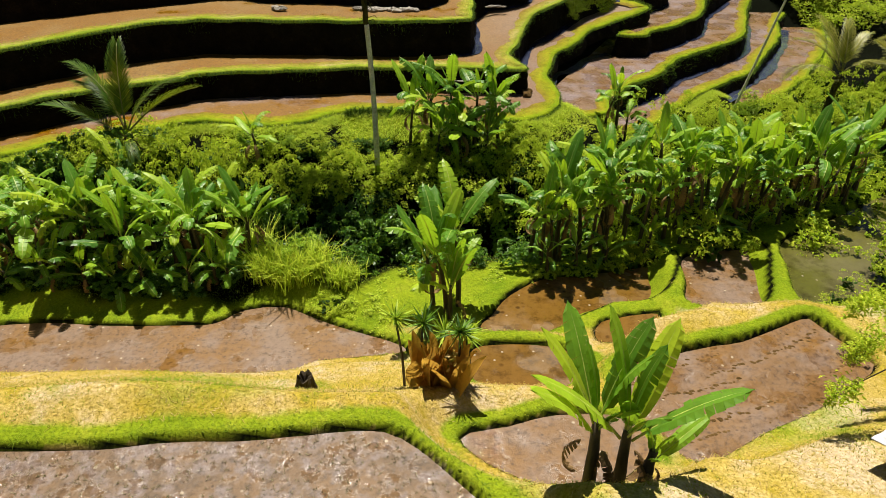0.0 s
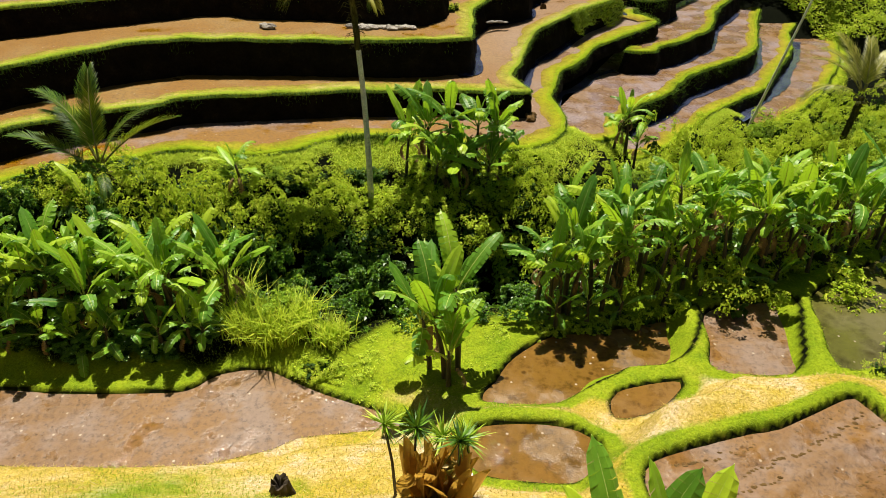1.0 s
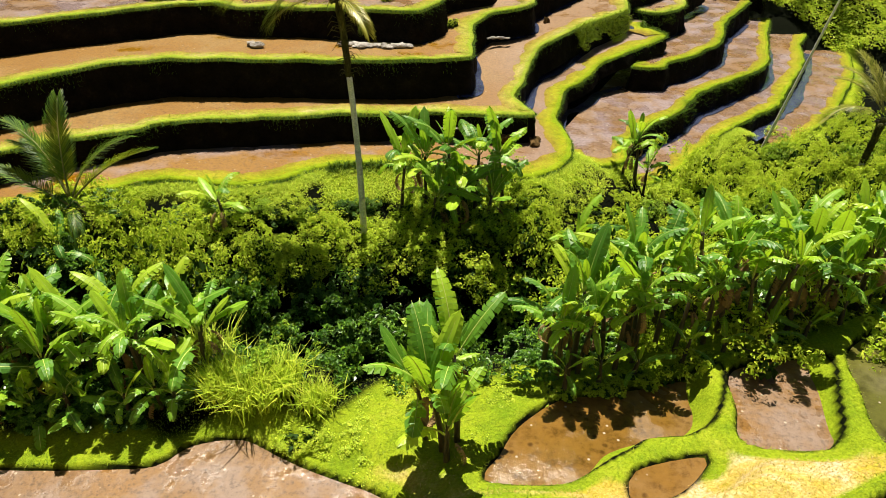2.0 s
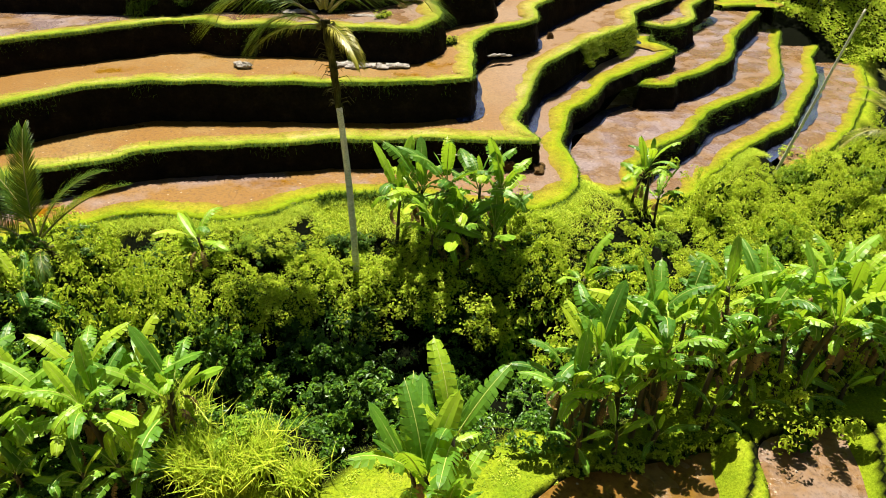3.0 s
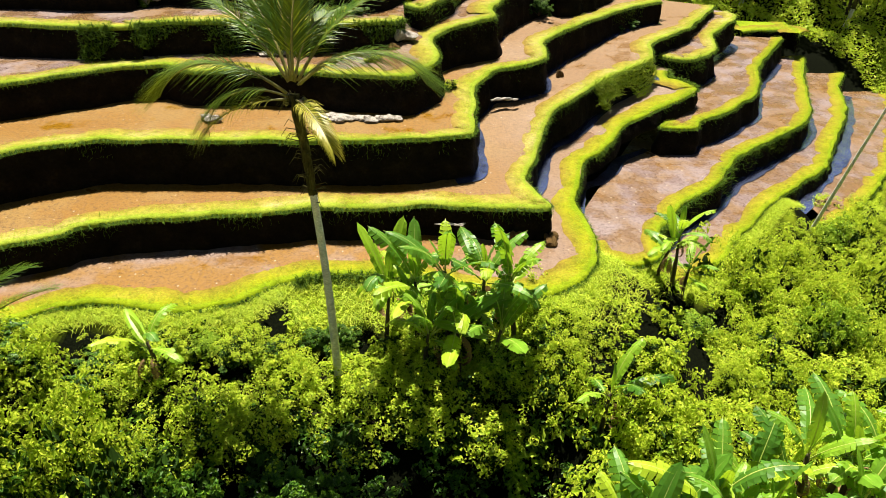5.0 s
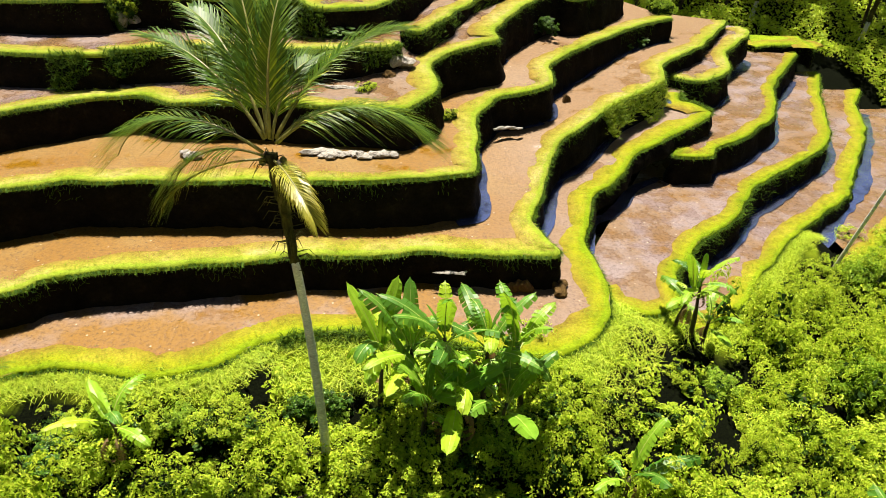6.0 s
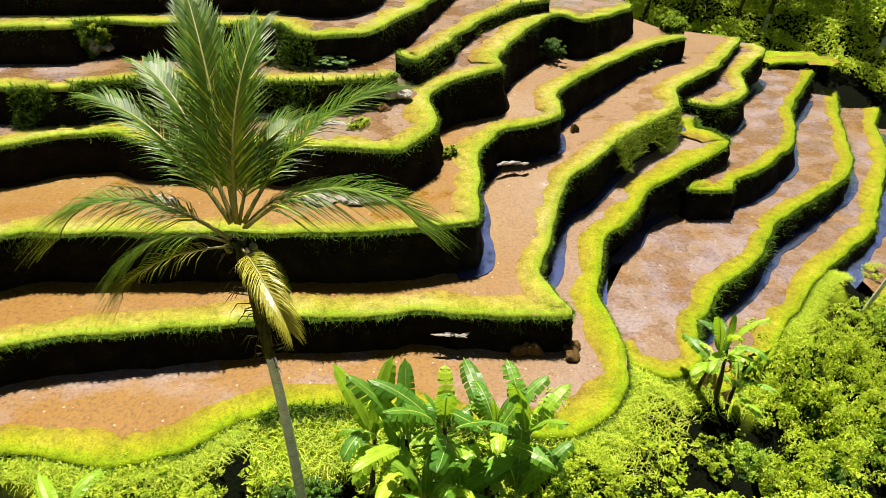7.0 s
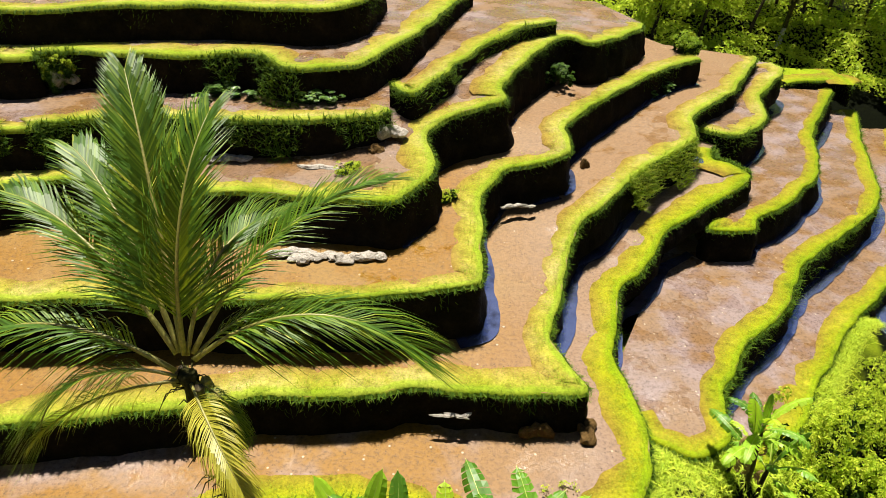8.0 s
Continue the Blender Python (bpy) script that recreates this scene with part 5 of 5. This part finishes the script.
def ponytail_cluster():
    """Thin-stemmed spiky rosettes round a bundle of dried orange sheaths."""
    bx, by = 0.02, 10.14
    z = ground_z(bx, by)
    r = np.random.default_rng(9)
    for k, (dx, dy, h) in enumerate([(-0.75, 0.1, 1.75), (-0.36, 0.2, 1.65), (-0.05, 0.6, 1.5), (0.34, -0.05, 1.45), (0.5, 0.1, 1.3)]):
        e = thing("cordyline", (bx + dx, by + dy, ground_z(bx + dx, by + dy)), "thin-stemmed cordyline with spiky green rosette", "shrub", "cordylines by the path")
        path = [(0, 0, -0.1), (r.normal(0, 0.06), r.normal(0, 0.06), h * 0.5), (r.normal(0, 0.1), r.normal(0, 0.1), h)]
        v, f = tube(path, [0.035, 0.028, 0.022], 6)
        part("stem", mesh_of("cordyline_stem", v, f, M_STEM, smooth=True), e)
        n = 70
        d = r.normal(0, 1, (n, 3))
        d[:, 2] = d[:, 2] * 0.8 + 0.5
        d /= np.linalg.norm(d, axis=1)[:, None]
        v, f = blades(np.tile(path[2], (n, 1)), 0.4, 0.04, 0.25, d, 0.3)
        part("rosette", mesh_of("cordyline_rosette", v, f, M_BUSH_DARK if k % 2 else M_BUSH), e)
    e = thing("sheath_bundle", (bx, by, z), "bundle of dried orange leaf sheaths standing on straw", "plant debris")
    kinds = []
    for k in range(4):
        bend = r.uniform(0.15, 0.4)
        v = [(sd * w, bend * u * u * 0.6 + 0.03 * (1 - abs(sd)), u) for u, w in ((0, 0.06), (0.35, 0.11), (0.7, 0.1), (0.95, 0.05), (1.08, 0.012)) for sd in (-1, 0, 1)]
        f = [(3 * i + j, 3 * i + j + 1, 3 * i + j + 4, 3 * i + j + 3) for i in range(4) for j in (0, 1)]
        kinds.append(mesh_of("sheath", v, f, M_ORANGE, smooth=True))
    for k in range(30):
        ob = part("sheath", kinds[k % 4], e)
        ob.matrix_basis = Matrix.Translation((r.normal(0, 0.2), r.normal(0, 0.15), -0.05)) @ Euler((r.normal(0, 0.2), r.normal(0, 0.2), r.uniform(0, 6.28))).to_matrix().to_4x4() @ Matrix.Diagonal((1.7, 1.5, r.uniform(0.85, 1.3), 1))
    pts = np.c_[r.normal(0.12, 0.1, 60), r.normal(0, 0.1, 60), r.uniform(0.6, 1.0, 60)]
    v, f = leaf_cards(pts, np.tile((0.0, -0.5, 0.8), (60, 1)), np.full(60, 0.14))
    part("pale_fringe", mesh_of("pale_fringe", v, f, M_STRAW), e)
    px, py = 0.52, 10.32
    e = thing("marker_post", (px, py, ground_z(px, py)), "short dark red post with a white cap", "post")
    v, f = tube([(0, 0, -0.1), (0, 0, 0.1), (0, 0, 0.38)], [0.1, 0.1, 0.095], 14)
    part("post", mesh_of("post", v, f, M_RED, smooth=False), e)
    v, f = tube([(0, 0, 0.38), (0, 0, 0.42), (0, 0, 0.46), (0, 0, 0.48)], [0.115, 0.12, 0.11, 0.05], 14)
    part("cap", mesh_of("cap", v, f, M_WHITE), e)


ponytail_cluster()


ROCKS = [
    ((-2.87, 35.22, 3.05), (1.0, 0.22, 0.16), "long ledge of pale weathered rock"), ((-3.99, 35.37, 3.05), (0.6, 0.2, 0.14), "long ledge of pale weathered rock"),
    ((-1.85, 35.27, 3.05), (0.4, 0.18, 0.12), "pale broken rock on the terrace"), ((-6.53, 38.55, 4.40), (0.7, 0.2, 0.13), "flat pale rock ledge below a riser"),
    ((-3.67, 38.09, 4.40), (0.45, 0.16, 0.1), "flat pale rock ledge below a riser"), ((-1.89, 38.95, 4.55), (0.22, 0.22, 0.25), "rounded brown stone by the grass steps"),
    ((-1.46, 39.71, 4.85), (0.4, 0.3, 0.3), "pale outcrop among terrace grass"), ((-12.59, 41.63, 5.80), (0.5, 0.3, 0.4), "fallen pale stones in a riser gap"),
    ((-8.36, 34.96, 3.05), (0.3, 0.2, 0.25), "reddish stone at a riser foot"),
    ((2.54, 31.52, 0.16), (0.28, 0.16, 0.34), "brown boulder bulging from a riser"), ((3.92, 31.7, 0.12), (0.22, 0.3, 0.3), "brown boulder at the terrace corner"),
    ((0.45, 31.58, 0.72), (0.42, 0.07, 0.05), "thin pale stone seam in a riser"), ((2.75, 39.75, 2.2), (0.5, 0.1, 0.1), "pale stones along a riser foot"),
    ((5.55, 43.0, 2.1), (0.16, 0.2, 0.42), "brown stones in a riser corner"),
    ((-10.77, 44.44, 6.85), (1.6, 0.2, 0.12), "long pale rock ledge under the wall"), ((-10.86, 44.75, 6.95), (1.4, 0.15, 0.1), "long pale rock ledge under the wall"),
]
STONES = []
for k in range(5):
    bm = bmesh.new()
    bmesh.ops.create_icosphere(bm, subdivisions=2, radius=1.0)
    for v in bm.verts:
        q = 1 + 0.4 * noise.noise(v.co * 1.2 + Vector((k * 3.0, 0, 0))) + 0.2 * noise.noise(v.co * 3.5 + Vector((0, k * 2.0, 1)))
        v.co = v.co * q
    me = bpy.data.meshes.new("stone")
    bm.to_mesh(me)
    bm.free()
    me.materials.append(M_ROCK)
    STONES.append(me)
BROWN_STONES = []
for me in STONES:
    me = me.copy()
    me.materials[0] = M_CLOD
    BROWN_STONES.append(me)
r = np.random.default_rng(77)
for place, size, words in ROCKS:
    e = thing("rock_ledge", place, words, "rock", "rocks on the terraces")
    n = max(3, int(size[0] * 11))
    for i in range(n):
        h = size[2] * r.uniform(0.5, 1.0)
        ob = part("stone", (BROWN_STONES if "brown" in words else STONES)[int(r.integers(0, 5))], e)
        ob.matrix_basis = Matrix.Translation((size[0] * (2 * (i + 0.5) / n - 1) + r.normal(0, 0.04), r.normal(0, 0.4) * size[1], h * 0.35)) @ Euler((0, 0, r.uniform(-0.5, 0.5))).to_matrix().to_4x4() @ Matrix.Diagonal((size[0] / n * r.uniform(1.5, 3.2), size[1] * r.uniform(0.6, 1.1), h * 0.8, 1))


def tree_stump(x, y):
    """A rotten stump: a flared, fluted butt with a jagged broken top and a few splinters."""
    r = np.random.default_rng(40)
    n, rows = 26, []
    a = np.arange(n) * 2 * np.pi / n
    jag = r.uniform(-0.07, 0.09, n)
    for h, rad in ((-0.1, 0.25), (0.0, 0.24), (0.12, 0.19), (0.26, 0.175), (0.36, 0.16), (0.30, 0.08), (0.18, 0.02)):
        flute = rad * (1 + 0.16 * np.sin(a * 5 + 1.0) * (h < 0.2) + 0.07 * r.normal(0, 1, n))
        rows.append(np.c_[flute * np.cos(a), flute * np.sin(a), h + jag * (h > 0.2)])
    f = [(k * n + i, k * n + (i + 1) % n, (k + 1) * n + (i + 1) % n, (k + 1) * n + i) for k in range(len(rows) - 1) for i in range(n)]
    ob = new("tree_stump", mesh_of("tree_stump", np.vstack(rows), f, M_BARK))
    ob.location = (x, y, ground_z(x, y))
    tagged(ob, "dark rotten stump with a jagged top on yellow grass", "stump")


tree_stump(-2.86, 10.45)


def grass_steps():
    """Turf steps from the upper terrace down to the side pocket."""
    e = thing("grass_stairs", (-5.42, 41.74, 6.85), "worn turf steps between two upper terraces", "steps")
    for k in range(5):
        bm = bmesh.new()
        bmesh.ops.create_cube(bm, size=1.0)
        bmesh.ops.subdivide_edges(bm, edges=bm.edges[:], cuts=3, use_grid_fill=True)
        for v in bm.verts:
            v.co = Vector((v.co.x * 0.34, v.co.y * 0.9, v.co.z * 0.5)) + 0.05 * Vector((noise.noise(v.co * 3 + Vector((k, 0, 0))), noise.noise(v.co * 3 + Vector((0, k, 5))), 0))
        me = bpy.data.meshes.new("step")
        bm.to_mesh(me)
        bm.free()
        me.materials.append(M_BUND)
        ob = part("tread", me, e)
        ob.location = (0.06 + 0.26 * k, 0.15 - 0.1 * k, -0.3 - 0.06 * k)


grass_steps()


def bush_at(place, kind, scale, flat=1.0):
    shrub(place[0], place[1], kind, scale, place[0], place[2] + 0.05, flat)


for place, kind, scale, flat in [
        ((-2.62, 37.91, 4.42), 4, 0.5, 0.8), ((4.88, 47.02, 4.20), 2, 0.5, 0.8), ((10.05, 50.04, 2.73), 2, 0.6, 0.5), ((-4.02, 40.99, 5.60), 2, 0.7, 0.35),
        ((-7.10, 41.03, 5.60), 2, 0.7, 0.35), ((12.09, 52.39, 3.90), 0, 0.7, 1.0), ((-12.81, 41.44, 6.05), 4, 0.8, 1.0),
        ((11.10, 14.00, 0.78), 1, 0.55, 0.7), ((13.55, 16.49, 0.52), 3, 0.6, 0.9), ((10.14, 11.97, 1.30), 3, 0.45, 0.7),
        ((0.3, 38.5, 3.2), 4, 0.4, 0.9), ((1.54, 17.18, -0.65), 1, 0.6, 0.6), ((-3.05, 15.94, -0.78), 4, 0.8, 0.7), ((-1.71, 15.97, -0.78), 1, 0.7, 0.5)]:
    bush_at(place, kind, scale, flat)


def grass_clump(x, y, size, seed):
    r = np.random.default_rng(seed)
    n = 420
    root = np.c_[r.normal(0, 0.28, (n, 2)) * size, np.zeros(n)]
    v, f = blades(root, 0.85 * size, 0.035, 0.6)
    e = thing("tall_grass", (x, y, ground_z(x, y)), "clump of tall arching reed grass", "grass", "reed clumps")
    part("stalks", mesh_of("stalks", v, f, M_LUSH), e)


for k, (x, y, s) in enumerate([(-4.60, 17.02, 1.2), (-5.33, 17.15, 1.1), (-3.97, 17.37, 1.0), (-3.00, 16.81, 0.7), (-6.26, 18.62, 1.1)]):
    grass_clump(x, y, s, 70 + k)


def slope_tree():
    """A tree at the edge of the near slope: long low boughs that end in flat drooping sprays of fine leaves."""
    r = np.random.default_rng(640)
    x, y = 9.9, 9.2
    g = ground_z(x, y) - 0.2
    e = thing("slope_tree", (x, y, g), "slender tree with low boughs of fine yellow-green leaves", "tree")
    path = np.stack([0.25 * np.sin(np.linspace(0, 2.5, 8)), np.linspace(0, 0.3, 8), np.linspace(0, 4.4, 8)], 1)
    v, f = tube(path, np.linspace(0.12, 0.04, 8), 8)
    part("trunk", mesh_of("slope_tree_trunk", v, f, M_BARK, smooth=True), e)
    for k, (tx, ty, tz, wide) in enumerate([(6.74, 8.4, 3.5, 0.3), (7.2, 9.2, 4.85, 0.6), (7.9, 9.7, 3.45, 0.55), (8.6, 10.9, 5.0, 0.5), (8.9, 9.0, 5.2, 0.6)]):
        tip = np.array((tx - x, ty - y, tz - g))
        root = path[4 + k % 3]
        mid = (root + tip) * 0.5 + (0, 0, 0.25)
        limb, lf = tube([root, mid, tip], [0.03, 0.018, 0.006], 5)
        bough = part("bough", mesh_of("bough", limb, lf, M_BARK, smooth=True), e)
        n = int(1400 * wide)
        u = r.uniform(-1, 1, n)
        tier = r.integers(0, 4, n)
        back = (root - tip) / np.linalg.norm(root - tip)
        pts = tip + back * (wide * 0.5 + wide * u[:, None]) + r.normal(0, 1, (n, 3)) * np.array((0.10, 0.16, 0.03)) * (1.2 - np.abs(u))[:, None]
        pts[:, 2] += 0.10 * (tier - 1.5) - 0.25 * wide * u ** 2
        lv, ff = leaf_cards(pts, np.tile((0.0, -0.15, 1.0), (n, 1)), np.full(n, 0.085), 0.2, 0.4)
        tagged(part("spray", mesh_of("leaf_spray", lv, ff, M_LUSH), bough), kind="stuff")


slope_tree()


def bamboo_pole():
    e = thing("bamboo_pole", (16.78, 37.93, -3.2), "slender pale bamboo pole leaning over shrubs", "pole")
    s = np.linspace(0, 1, 40)
    v, f = tube(np.stack([0.15 * 8.5 * s, -0.1 * 8.5 * s, 8.5 * s], 1), 0.085 * (1 - 0.45 * s) * (1 + 0.12 * (np.arange(40) % 4 == 0)), 8)
    part("cane", mesh_of("cane", v, f, M_BAMBOO, smooth=True), e)


bamboo_pole()


def shed():
    x, y = 6.95, 7.42
    e = thing("field_shed", Matrix.Translation((x + 0.75, y - 0.1, ground_z(x, y) - 0.15)) @ Matrix.Rotation(0.5, 4, "Z"), "low dark-boarded field shed with pale sheet roof", "shed")
    for k in range(8):
        x0 = -0.7 + k * 0.2
        v = np.array([(x0, -0.75, -0.15), (x0 + 0.185, -0.75, -0.15), (x0 + 0.185, 0.0, 0.85), (x0, 0.0, 0.85)])
        v = np.vstack([v, v + (0, 0.03, -0.03)])
        f = [(0, 1, 2, 3), (7, 6, 5, 4), (0, 4, 5, 1), (1, 5, 6, 2), (2, 6, 7, 3), (3, 7, 4, 0)]
        part("board", mesh_of("board", v, f, M_SHED), e)
    n = 20
    xs = np.linspace(-0.75, 0.95, n)
    top = np.array([(a, b, 0.86 + 0.02 * math.sin(i * 1.6) - 0.25 * b) for b in (-0.04, 0.5) for i, a in enumerate(xs)])
    v = np.vstack([top, top - (0, 0, 0.015)])
    f = [(i, i + 1, n + i + 1, n + i) for i in range(n - 1)] + [(2 * n + i + 1, 2 * n + i, 3 * n + i, 3 * n + i + 1) for i in range(n - 1)]
    f += [(i + 1, i, 2 * n + i, 2 * n + i + 1) for i in range(n - 1)]
    part("roof", mesh_of("roof", v, f, M_SHEET, smooth=True), e, "pale corrugated sheet roof")


shed()
